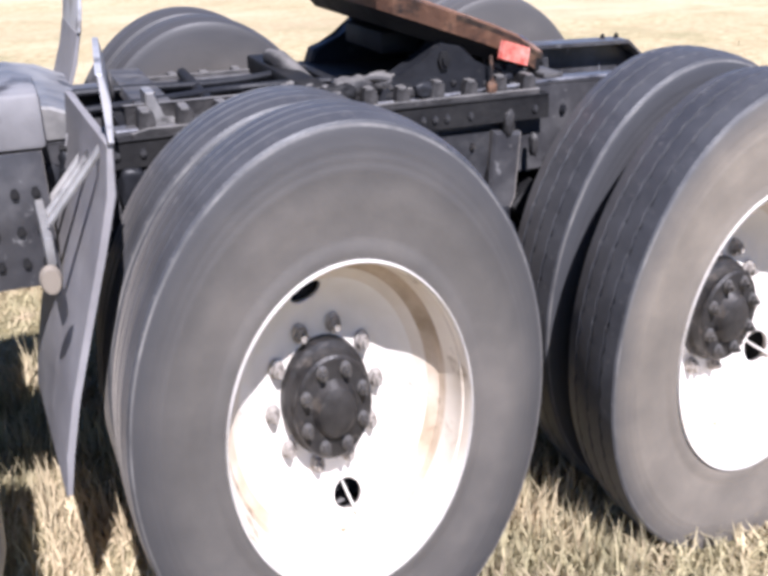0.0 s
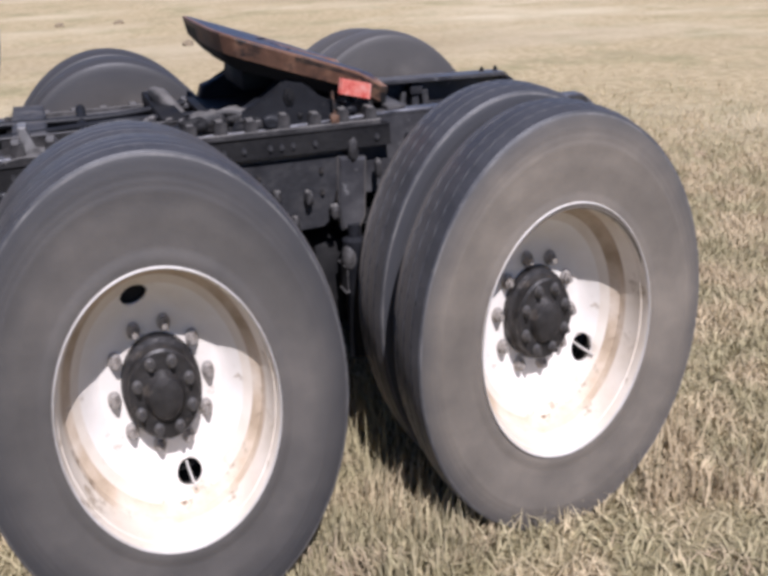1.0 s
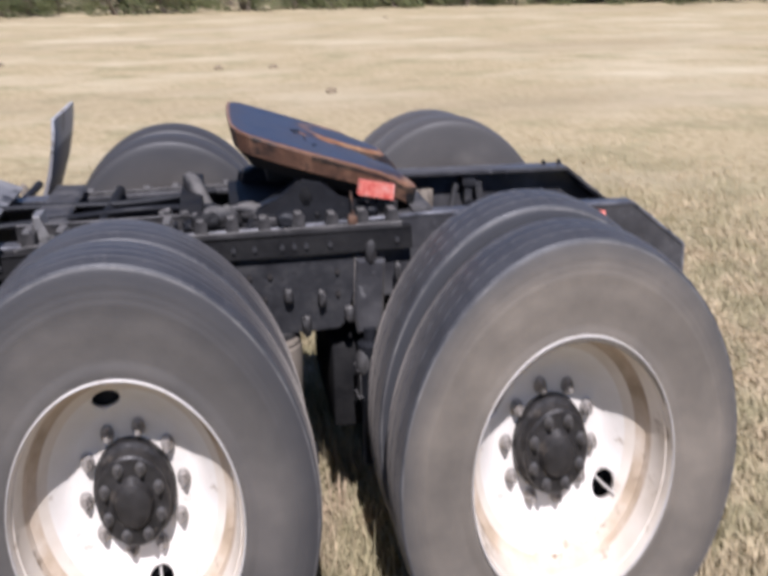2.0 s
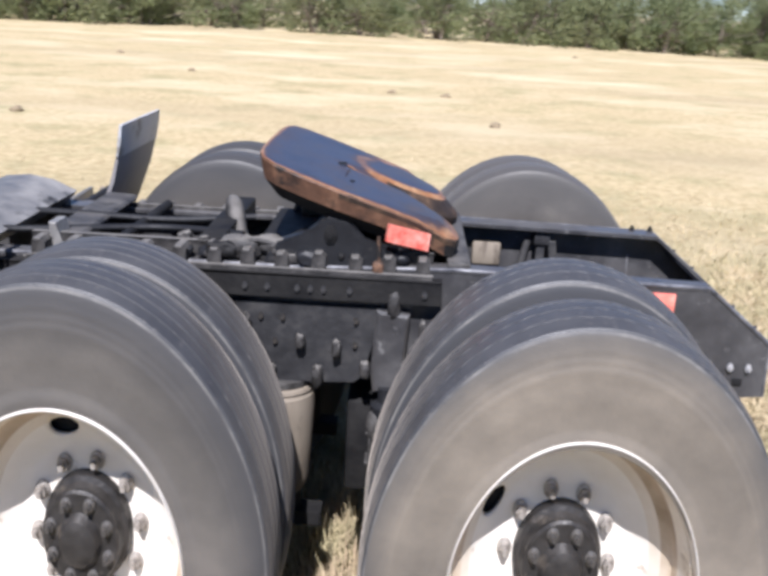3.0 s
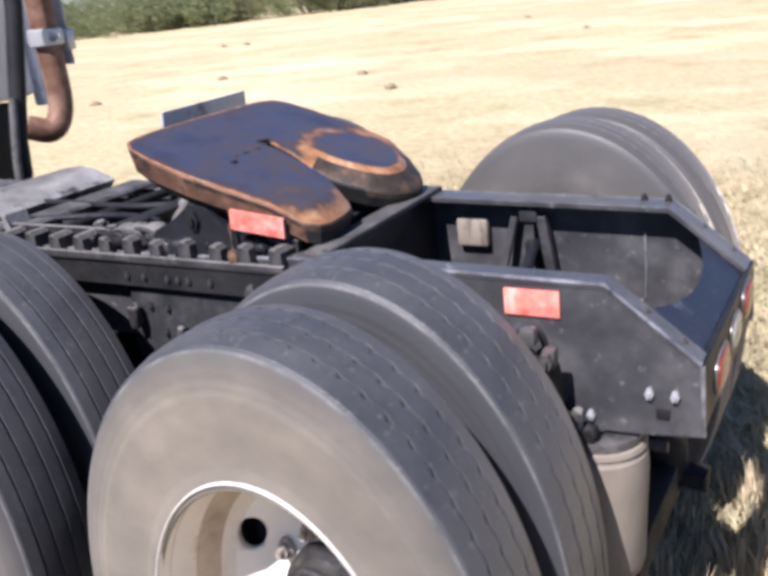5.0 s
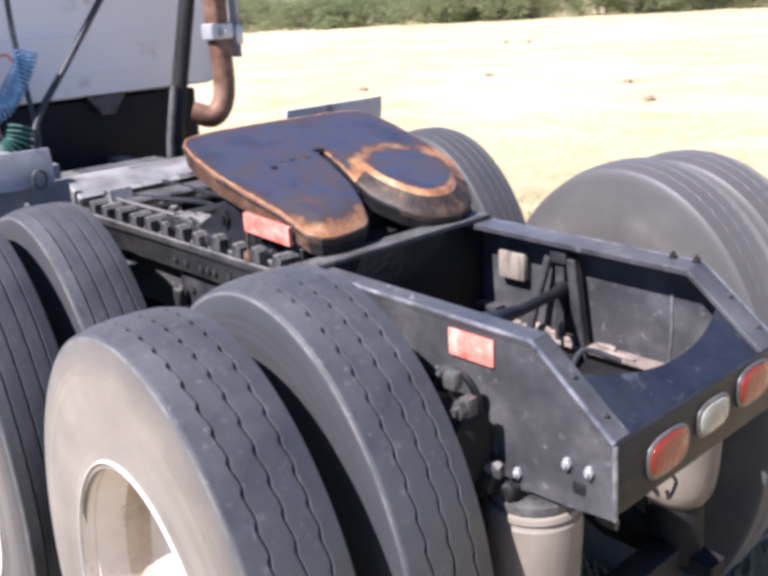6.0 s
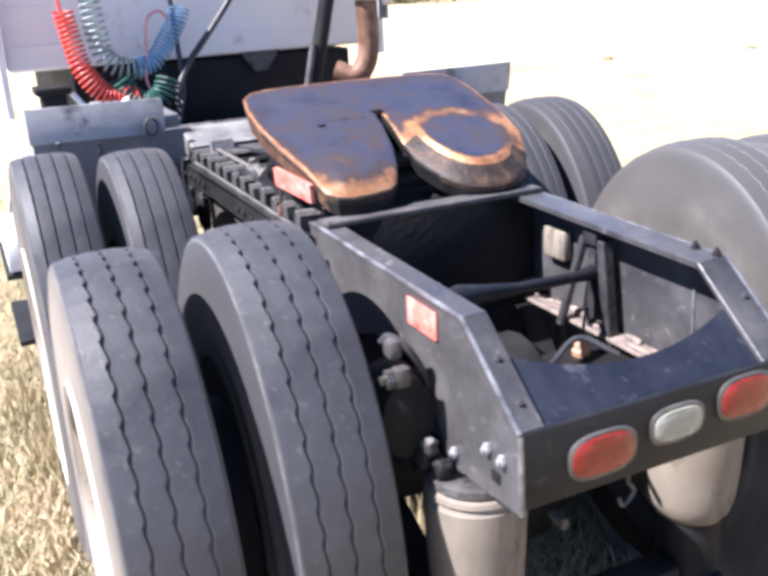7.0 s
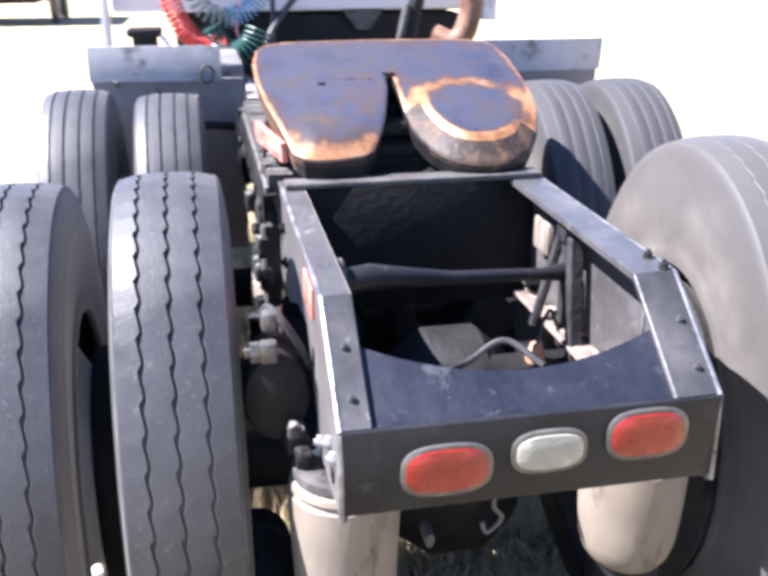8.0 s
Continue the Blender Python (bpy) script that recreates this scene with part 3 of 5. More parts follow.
def woodland():
    """The scrubby wood along the far edge of the field: trunks with limbs and crowns of leaf clumps."""
    rnd = random.Random(11)
    vs, fs, mi = [], [], []

    def limb(a, b, r0, r1):
        a, b = Vector(a), Vector(b)
        t = (b - a).normalized()
        s = t.cross(Vector((0.3, 1, 0.2))).normalized()
        o = t.cross(s)
        i = len(vs)
        for p, r in ((a, r0), (b, r1)):
            for k in range(5):
                vs.append(p + (s * math.cos(k * math.tau / 5) + o * math.sin(k * math.tau / 5)) * r)
        for k in range(5):
            fs.append((i + k, i + (k + 1) % 5, i + 5 + (k + 1) % 5, i + 5 + k))
            mi.append(1)

    def clump(c, r, n):
        for _ in range(n):
            d = Vector((rnd.gauss(0, 1), rnd.gauss(0, 1), rnd.gauss(0, 1))).normalized() * r * rnd.uniform(0.35, 1.0) ** 0.6
            p = c + Vector((d.x, d.y, d.z * 0.8))
            u = Vector((rnd.gauss(0, 1), rnd.gauss(0, 1), rnd.gauss(0, 1))).normalized()
            w = u.cross(Vector((rnd.gauss(0, 1), rnd.gauss(0, 1), rnd.gauss(0, 1)))).normalized()
            q = rnd.uniform(0.05, 0.12)
            i = len(vs)
            vs.extend([p - u * q, p + w * q * 0.55, p + u * q, p - w * q * 0.55])
            fs.append((i, i + 1, i + 2, i + 3))
            mi.append(0)

    for k in range(520):
        az = radians(rnd.uniform(22, 196))
        deg = math.degrees(az)
        d = 50 + 22 * rnd.random() ** 1.6 + 12 * max(0, deg - 125) / 60
        x, y = d * math.cos(az), d * math.sin(az)
        h = rnd.uniform(2.5, 4.0) * (1 + 0.012 * (d - 50)) * (1.0 - 0.42 * max(0.0, min(1.0, (deg - 109) / 20)))
        for _ in range(2):
            limb((x, y, -0.1), (x + rnd.gauss(0, 0.4), y + rnd.gauss(0, 0.4), h * 0.6), 0.08, 0.03)
        for _ in range(rnd.randint(10, 13)):
            zz = h * rnd.uniform(0.03, 0.92)
            sp = 1.7 * (1 - 0.55 * zz / h)
            c = Vector((x + rnd.gauss(0, sp), y + rnd.gauss(0, sp), zz))
            limb((x, y, h * 0.3), c, 0.03, 0.012)
            clump(c, rnd.uniform(0.45, 0.95), 130)
    me = bpy.data.meshes.new("woodland")
    me.from_pydata([tuple(v) for v in vs], [], fs)
    me.materials.append(LEAF)
    me.materials.append(BARK)
    me.polygons.foreach_set("material_index", mi)
    tagged(new("woodland", me), "far belt of dusty green scrub trees along the field", "woodland", kind="stuff")


woodland()


def clods():
    rnd = random.Random(8)
    base = None
    for x, y in ((0.36, 17.1), (1.52, 16.9), (2.19, 12.3), (7.8, 37.3), (-8.1, 25.1), (-4.7, 20.0), (-5.3, 11.1), (-7.0, 13.1), (-18.0, 22.6), (-17.2, 22.8), (-10.7, 13.4), (-11.4, 10.4)):
        if base is None:
            bm = bmesh.new()
            bmesh.ops.create_icosphere(bm, subdivisions=3, radius=0.095)
            for v in bm.verts:
                v.co *= 1 + 0.45 * noise.noise(v.co * 16)
                v.co.z = max(-0.05, v.co.z * 0.75)
            base = tagged(new("dung_clod", link_mesh("dung_clod", bm, DUNG, angle=80)), "dry dark dung clod lying on the straw field", "dung", "clods on the field")
            base.matrix_basis = pose(x, y, 0.012, 0, 0, 20)
        else:
            copy_thing(base, pose(x, y, 0.012, 0, 0, rnd.uniform(0, 360)))


clods()

# ---- the truck ----
truck = thing("semi_truck", "parked white semi truck tractor with bare black rear frame", "truck")


def tyre_mesh(zig, name, grooves, wall, tread_mat, depth, w=0.0020):
    """Outward is -y. Ribbed tread with grooves cut in; the foot is pressed flat on the ground."""
    n = 330
    side = [(0.104, 0.2735), (0.1135, 0.2765), (0.1155, 0.281), (0.1145, 0.292), (0.1125, 0.299), (0.111, 0.304), (0.1105, 0.310), (0.117, 0.345), (0.1195, 0.372), (0.1188, 0.396), (0.1197, 0.400), (0.1182, 0.405), (0.1170, 0.411), (0.1173, 0.414), (0.1160, 0.418), (0.1147, 0.425), (0.1148, 0.428), (0.1133, 0.433), (0.1110, 0.443), (0.1080, 0.4530), (0.1050, 0.4575), (0.101, 0.4615)]
    if wall is tread_mat:  # worn smooth, no ridges round the shoulder
        side = [p for k, p in enumerate(side) if k not in (9, 10, 11, 12, 13, 15, 16)]
    side = [(d * 0.90, r) for d, r in side]
    prof = [(-d, r, 0) for d, r in side]
    for k, g in enumerate(grooves):
        crown = 0.4690 - 0.5 * g * g
        lip = min(0.0012, depth * 0.5)
        prof += [(g - w - 0.0009, crown, -1), (g - w, crown - lip, -1), (g - w * 0.75, crown - depth, -1), (g + w * 0.75, crown - depth, 1), (g + w, crown - lip, 1), (g + w + 0.0009, crown, 1)]
        if k < len(grooves) - 1:
            mid = (g + grooves[k + 1]) / 2
            prof.append((mid, 0.4695 - 0.5 * mid * mid, 0.1))
    prof += [(d, r, 0) for d, r in reversed(side)]
    vs, fs = [], []
    m = len(prof)
    for i in range(n):
        a = i * math.tau / n
        z = zig * (-1, -0.8, 1, 0.6, -0.2)[i % 5] * 0.0025
        notch = zig * (0.0023 if i % 5 == 1 else 0.0)
        for d, r, t in prof:
            dd = d + ((z + math.copysign(notch, t)) if t else 0)
            rr = r
            x, zz = rr * math.cos(a), rr * math.sin(a) * KZ
            floor = -HUB_Z + 0.002
            if zz < floor + 0.05:
                press = max(0.0, floor + 0.05 - zz)
                dd *= 1 + 0.9 * press
                zz = max(floor, zz)
            vs.append((x, dd, zz))
    for i in range(n):
        for j in range(m - 1):
            a, b = i * m + j, ((i + 1) % n) * m + j
            fs.append((a, a + 1, b + 1, b))
    me = bpy.data.meshes.new(name)
    me.from_pydata(vs, [], fs)
    bm = bmesh.new()
    bm.from_mesh(me)
    bpy.data.meshes.remove(me)
    k = len(side) - 2
    for i, f in enumerate(bm.faces):
        j = min(i % (m - 1), m - 2 - i % (m - 1))
        f.material_index = 2 if j == k - 1 else 1 if j < k else 0
    return link_mesh(name, bm, [tread_mat, wall, wall if tread_mat is wall else SHOULDER_RUBBER], angle=32)


def rim_mesh():
    """White steel dish, flange at y = 0, outward is -y, with two hand holes cut through."""
    prof = [(0.000, 0.2754), (-0.0025, 0.2746), (-0.0025, 0.2728), (0.003, 0.2708), (0.010, 0.2692), (0.028, 0.2675), (0.031, 0.2640), (0.056, 0.2615), (0.063, 0.2602), (0.084, 0.2566), (0.092, 0.2545), (0.115, 0.2490), (0.125, 0.2400), (0.138, 0.2300), (0.160, 0.209), (0.184, 0.186), (0.201, 0.166), (0.205, 0.152), (0.204, 0.095), (0.216, 0.095), (0.217, 0.160), (0.213, 0.170), (0.176, 0.212), (0.136, 0.250), (0.110, 0.258), (0.060, 0.2680), (0.035, 0.2735), (0.012, 0.2765)]
    prof = [(d + 0.007, r) for d, r in prof]
    bm = lathe(bmesh.new(), prof, 96, closed=True, kz=1.0, mats=[1] * 3 + [2] * 7 + [3] * 3 + [2] + [0] * 14)
    ob = new("rim_blank", link_mesh("rim_blank", bm, [WHEEL_WHITE, RIM_EDGE, BARREL, BARREL_DIRT], angle=28))
    cut = bmesh.new()
    for s in (1, -1):
        lathe(cut, [(0.10, 0.034), (0.30, 0.034)], 28, centre=(0.0, 0, s * 0.192), kz=0.65)
    cutter = new("cut", link_mesh("cut", cut, WHEEL_WHITE))
    md = ob.modifiers.new("holes", "BOOLEAN")
    md.object, md.operation, md.solver = cutter, "DIFFERENCE", "EXACT"
    me = bpy.data.meshes.new_from_object(ob.evaluated_get(bpy.context.evaluated_depsgraph_get()))
    for o in (ob, cutter):
        dead = o.data
        bpy.data.objects.remove(o)
        bpy.data.meshes.remove(dead)
    me.name = "rim"
    return me


def turned(me, degrees, name):
    """A copy of a round mesh turned in its plane, then stretched upright."""
    out = me.copy()
    out.name = name
    out.transform(Matrix.Rotation(radians(degrees), 4, "Y"))
    out.transform(Matrix.Diagonal((1, 1, KZ, 1)))
    return out


RIBS, ZIGS = (-0.060, -0.021, 0.021, 0.060), (-0.050, 0.0, 0.050)
TYRES = {  # kind of tread and side of the truck: outer tyre, inner tyre
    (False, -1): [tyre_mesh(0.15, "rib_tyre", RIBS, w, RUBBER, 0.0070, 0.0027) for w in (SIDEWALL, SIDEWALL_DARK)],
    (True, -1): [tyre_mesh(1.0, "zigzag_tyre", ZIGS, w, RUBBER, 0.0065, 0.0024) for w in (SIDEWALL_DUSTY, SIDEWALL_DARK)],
    (False, 1): [tyre_mesh(0.15, "rib_tyre", RIBS, SIDEWALL, SIDEWALL, 0.0008, 0.0012)] * 2,
    (True, 1): [tyre_mesh(0.7, "zigzag_tyre", ZIGS, SIDEWALL_FAR, SIDEWALL_FAR, 0.0012, 0.0012)] * 2,
}
RIM = rim_mesh()

hub_bm = lathe(bmesh.new(), [(0.21, 0.104), (0.184, 0.102), (0.178, 0.092), (0.166, 0.088), (0.156, 0.086), (0.152, 0.091), (0.143, 0.091), (0.138, 0.086), (0.137, 0.052), (0.126, 0.046), (0.117, 0.042), (0.113, 0.033), (0.112, 0.0)], 40)
HUB = link_mesh("hub", hub_bm, GREASE, angle=40)
CAP_BOLT = link_mesh("cap_bolt", lathe(bolt(bmesh.new(), (0, 0, 0), 0.0105, 0.017), [(0.004, 0.014), (-0.006, 0.0135), (-0.008, 0.010)], 12, kz=KZ), BEZEL, angle=30)
NUT = link_mesh("lug_nut", lathe(bolt(bmesh.new(), (0, 0, 0), 0.0135, 0.019, kz=1), [(0.002, 0.017), (-0.004, 0.017), (-0.006, 0.013)], 14), STEEL_NUT, angle=30)
VALVE = link_mesh("valve_stem", tube(bmesh.new(), [(0.0, 0.215, -0.180), (0.0, 0.190, -0.190), (0.002, 0.160, -0.207), (0.003, 0.148, -0.215)], 0.0034, 8), RIM_EDGE)
DRUM = link_mesh("brake_drum", lathe(bmesh.new(), [(0.225, 0.09), (0.228, 0.200), (0.245, 0.207), (0.40, 0.207), (0.41, 0.16)], 48), BLACK)
INNER_RIM = link_mesh("inner_rim", lathe(bmesh.new(), [(0.0, 0.2754), (-0.004, 0.270), (0.010, 0.258), (0.15, 0.250), (0.21, 0.2754)], 48), GREY_PART)


def wheel_pair(x, side, turn, zig):
    """A dual wheel: outer dish with its nuts and hub, and two tyres. side -1 is the near side."""
    w = part("wheel", turned(RIM, turn, "rim"), None, truck, "white painted steel wheel, dished, with two hand holes")
    face = CY + side * (0.972 if side < 0 else 1.005)
    w.matrix_basis = pose(x, face, HUB_Z, 0, 0, 0 if side < 0 else 180)
    for k, d in enumerate((0.113, 0.391)):
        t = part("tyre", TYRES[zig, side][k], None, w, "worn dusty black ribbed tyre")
        t.location.y = d
        if side > 0:
            t.location.y = d - 0.020 * k
            t.scale, t.location.z = ((1.02, 1, 1.018 - 0.014 * (1 - k)), 0.010 - 0.008 * (1 - k)) if zig else ((1.0, 1, 1.0), 0.0)
        if side < 0 and zig:  # the outer one is worn lower
            t.location.y, t.location.z, t.scale.z = (d, -0.012, 0.981) if k == 0 else (d + 0.018, -0.008, 0.987)
            t.scale.y = 1.0 + 0.06 * k
        elif k and side < 0:
            t.location.y, t.location.z, t.scale.z = d - 0.010, -0.010, 0.985
    part("inner_rim", turned(INNER_RIM, 0, "inner_rim"), None, w).location.y = 0.300 if side < 0 else 0.272
    part("brake_drum", turned(DRUM, 0, "brake_drum"), None, w, "black brake drum")
    part("hub", turned(HUB, 11, "hub"), None, w, "oily black hub with bolted cap")
    for k in range(8):
        a = (k + 0.5) * math.tau / 8
        part("cap_bolt", CAP_BOLT, None, w).location = (0.071 * math.cos(a), 0.139, 0.071 * math.sin(a) * KZ)
    part("valve_stem", turned(VALVE, turn, "valve_stem"), None, w)
    stretched = turned(NUT, 0, "lug_nut")
    for k in range(10):
        a = radians(turn + 90 + k * 36)
        nut = part("lug_nut", stretched, None, w)
        nut.location = (0.125 * math.cos(a), 0.205, 0.125 * math.sin(a) * KZ)
    return w


wheel_pair(AXLES[0], -1, -12, False)
wheel_pair(AXLES[1], -1, -58, True)
wheel_pair(AXLES[0] + 0.08, 1, 20, False)
wheel_pair(AXLES[1] + 0.045, 1, 75, True)

for x in AXLES:
    bm = lathe(bmesh.new(), [(-0.56, 0.045), (-0.20, 0.05), (-0.19, 0.07), (-0.15, 0.15), (-0.06, 0.195), (0.06, 0.195), (0.13, 0.15), (0.17, 0.07), (0.46, 0.045)], 24, "y", (x, CY + 0.03, HUB_Z), KZ)
    part("axle", bm, BLACK, truck, "black drive axle housing")

# rails: webs with a flange on top and below, the tail sloped down
Y_NEAR, Y_FAR = -0.352, 0.280
WEB = [(-2.2, 1.188), (0.45, 1.200), (0.86, 1.216), (1.546, 1.205), (1.730, 1.056), (1.736, 0.898), (1.600, 0.885), (1.540, 0.885), (1.460, 0.822), (1.448, 0.940), (1.325, 1.065), (1.150, 1.040), (0.95, 0.965), (-2.2, 0.955)]
WEB_FAR = WEB[:7] + [(1.500, 0.885), (1.470, 0.922), (0.95, 0.922), (-2.2, 0.955)]
for y0, inward in ((Y_NEAR, 1), (Y_FAR, -1)):
    bm = prism(bmesh.new(), WEB if inward > 0 else WEB_FAR, "y", y0, y0 + inward * 0.011, 0.0015)
    tops = [(-2.2, 1.188), (0.45, 1.200), (0.86, 1.216), (1.546, 1.205), (1.730, 1.056)]
    for (xa, za), (xb, zb) in zip(tops, tops[1:]):
        o = [(xa, za - 0.013), (xb, zb - 0.013), (xb, zb + 0.002), (xa, za + 0.002)]
        prism(bm, o, "y", y0 - inward * 0.002, y0 + inward * (0.052 if inward > 0 else 0.080), 0.002)
    prism(bm, [(-2.2, 0.953), (0.95, 0.963), (0.95, 0.975), (-2.2, 0.965)], "y", y0 + inward * 0.002, y0 + inward * 0.052)
    rail = part("frame_rail", bm, RAIL, truck, "black steel frame rail with sloped tail")
    sgn = -inward
    # pale strips paint the highlight where the rail's bend catches the sun
    part("edge_highlight", tube(bmesh.new(), [(x, y0 + inward * 0.0015, z - 0.002) for x, z in tops], 0.0055, 8), PALE_STEEL, rail, "pale strip painted as the sun's highlight on the rail edge")
    part("edge_highlight", tube(bmesh.new(), [(1.732, y0 + inward * 0.0015, 1.052), (1.736, y0 + inward * 0.0015, 0.900)], 0.0050, 8), PALE_STEEL, rail, "pale strip painted as the sun's highlight on the rail edge")
    bolts("bolt", rail, [(x, y0 + sgn * 0.001, z) for x, z in ((-0.75, 1.13), (-0.75, 1.03), (-0.62, 1.12), (-0.62, 1.02), (-0.35, 1.12), (-0.32, 1.03), (0.90, 1.13), (0.94, 1.06))], FRAME, 0.010, 0.008, "y", sgn)
    bolts("bolt", rail, [(x, y0 + sgn * 0.001, z) for x, z in ((1.632, 0.982), (1.682, 0.982), (1.512, 0.915), (1.488, 0.878))], TANK, 0.009, 0.008, "y", sgn)
    part("slot", boxed((1.645, y0 + sgn * 0.0035, 0.928), (1.672, y0 + sgn * 0.0005, 0.950), 0.001), BLACK, rail, "dark slot in the rail end")

# tail: sloped top plate between the rails and the upright lamp panel
def tail():
    bm = bmesh.new()
    ya, yb = Y_NEAR + 0.012, Y_FAR - 0.012
    slope = lambda x: 1.046 + (1.728 - x) * 0.80
    front, back = [], []
    k = 18
    for i in range(k + 1):
        u = i / k
        y = ya + (yb - ya) * u
        xf = 1.590 + 0.072 * math.sin(math.pi * u) ** 0.8
        front.append((xf, y))
        back.append((1.728, y))
    lo = [[bm.verts.new((x, y, slope(x) - 0.010)) for x, y in row] for row in (front, back)]
    hi = [[bm.verts.new((x, y, slope(x))) for x, y in row] for row in (front, back)]
    for i in range(k):
        bm.faces.new((hi[0][i], hi[0][i + 1], hi[1][i + 1], hi[1][i]))
        bm.faces.new((lo[0][i], lo[1][i], lo[1][i + 1], lo[0][i + 1]))
        bm.faces.new((hi[0][i], lo[0][i], lo[0][i + 1], hi[0][i + 1]))
        bm.faces.new((hi[1][i], hi[1][i + 1], lo[1][i + 1], lo[1][i]))
    for i in (0, k):
        bm.faces.new((hi[0][i], hi[1][i], lo[1][i], lo[0][i]))
    part("end_top_plate", bm, FRAME_BLUE, truck, "dark blue sloped end plate with scalloped front edge")
    bm = boxed((1.724, Y_NEAR + 0.002, 0.908), (1.737, Y_FAR + 0.004, 1.056), 0.003)
    panel = part("lamp_panel", bm, FRAME, truck, "black rear cross panel carrying three oval lamps")
    for y, z, w, h, m, label in ((-0.184, 0.977, 0.075, 0.046, RED_LENS, "red oval tail lamp"), (-0.016, 0.991, 0.064, 0.039, CLEAR_LENS, "clear oval reversing lamp"), (0.151, 1.003, 0.071, 0.046, RED_LENS, "red oval tail lamp")):
        def oval(bm, ww, hh, x0, x1, dome=0.0):
            n = 40
            rings = []
            for f, x in ((1.0, x0), (1.0, x1 - 0.002), (0.95, x1), (0.6, x1 + dome * 0.7), (0.25, x1 + dome)):
                row = []
                for i in range(n):
                    a = i * math.tau / n
                    c, s = math.cos(a), math.sin(a)
                    e = 2.0 / 2.9
                    row.append(bm.verts.new((x, y + f * ww * math.copysign(abs(c) ** e, c), z + f * hh * math.copysign(abs(s) ** e, s))))
                rings.append(row)
            for u, v in zip(rings, rings[1:]):
                for i in range(n):
                    bm.faces.new((u[i], u[(i + 1) % n], v[(i + 1) % n], v[i]))
            bm.faces.new(rings[-1])
            return bm
        part("lamp_bezel", oval(bmesh.new(), w, h, 1.737, 1.744), BEZEL, panel, "worn grey rubber and chrome lamp surround")
        part("lamp_lens", oval(bmesh.new(), w - 0.008, h - 0.008, 1.7435, 1.747, 0.003), m, panel, label)
    for y in (Y_NEAR + 0.026, Y_FAR - 0.026):
        bolts("bolt", panel, [(1.728 - dx, y, 1.062 + dx * 0.8) for dx in (0.035, 0.105)], RAIL, 0.006, 0.005, "z", 1)


tail()

# red reflectors
part("side_reflector", boxed((1.335, Y_NEAR - 0.006, 1.126), (1.455, Y_NEAR - 0.001, 1.184), 0.002), RED_REFL, truck, "red reflector on the rail side")

# cross members between the rails
bm = boxed((0.858, Y_NEAR + 0.012, 0.90), (0.872, Y_FAR - 0.012, 1.226), 0.002)
lip_of = part("cross_member", bm, BLACK, truck, "black upright cross member with top lip")
part("top_lip", boxed((0.838, Y_NEAR + 0.006, 1.219), (0.900, Y_FAR - 0.006, 1.232), 0.002), GREY_PART, lip_of, "dusty worn top lip")
# widened into a dark sheet that stands for the shade inside the frame
part("cross_member", boxed((1.19, Y_NEAR + 0.012, 0.86), (1.455, Y_FAR - 0.002, 0.900), 0.002), BLACK, truck, "black flat cross member, widened to fill the dark frame bay")
part("cross_member", boxed((-0.30, Y_NEAR + 0.012, 1.0), (-0.24, Y_FAR - 0.012, 1.17), 0.002), BLACK, truck)
part("cross_member", boxed((-1.25, Y_NEAR + 0.012, 1.0), (-1.19, Y_FAR - 0.012, 1.17), 0.002), BLACK, truck)

# post, shaft and fittings inside the frame
bm = boxed((1.160, 0.225, 0.90), (1.188, 0.255, 1.195), 0.003)
box(bm, (1.150, 0.215, 1.150), (1.200, 0.262, 1.185), 0.004)
prism(bm, [(1.195, 1.165), (1.222, 1.165), (1.262, 0.90), (1.232, 0.90)], "y", 0.220, 0.250, 0.003)
tube(bm, [(1.13, 0.24, 1.16), (1.10, 0.22, 1.02), (1.09, 0.20, 0.92)], 0.012, 8)
part("shock_post", bm, HANGER, truck, "black upright shock mount post")
bm = tube(bmesh.new(), [(1.34, -0.29, 1.150), (1.325, -0.23, 1.152), (1.30, -0.16, 1.138), (1.27, -0.05, 1.118), (1.20, 0.17, 1.085), (1.18, 0.235, 1.08)], [0.026, 0.026, 0.020, 0.014, 0.014, 0.022], 14)
part("torque_rod", bm, FRAME, truck, "black torque rod with bushed ends")
bm = lathe(bmesh.new(), [(-0.315, 0.030), (-0.310, 0.034), (-0.285, 0.034), (-0.28, 0.030)], 20, "y", (1.342, 0, 1.150), KZ)
part("rod_bushing", bm, GREY_PART, truck, "dusty grey rod bushing")
bm = boxed((0.950, 0.240, 1.065), (1.045, 0.266, 1.145), 0.008)
part("air_valve", bm, BAG, truck, "pale dusty valve block inside the rail")
bm = prism(bmesh.new(), [(0.90, 0.924), (1.47, 0.924), (1.47, 0.934), (0.90, 0.934)], "y", 0.216, 0.269, 0.002)
ledge = part("lower_flange", bm, LEDGE, truck, "lower rail flange caked with tan dust")
rnd = random.Random(5)
for k in range(16):
    bm = bmesh.new()
    x, r = (rnd.uniform(0.90, 1.20), rnd.uniform(0.007, 0.016)) if k < 11 else (rnd.uniform(1.27, 1.41), rnd.uniform(0.006, 0.012))
    bmesh.ops.create_icosphere(bm, subdivisions=2, radius=r, matrix=Matrix.Translation((x, rnd.uniform(0.228, 0.262), 0.934 + 0.35 * r)) @ Matrix.Diagonal((rnd.uniform(1.2, 3.2), 0.9, rnd.uniform(0.6, 1.2), 1)))
    for v in bm.verts:
        v.co += Vector((0, 0, 0.25 * r * noise.noise(v.co * 90)))
    part("dirt_lump", bm, LEDGE, ledge, "clod of tan dirt")
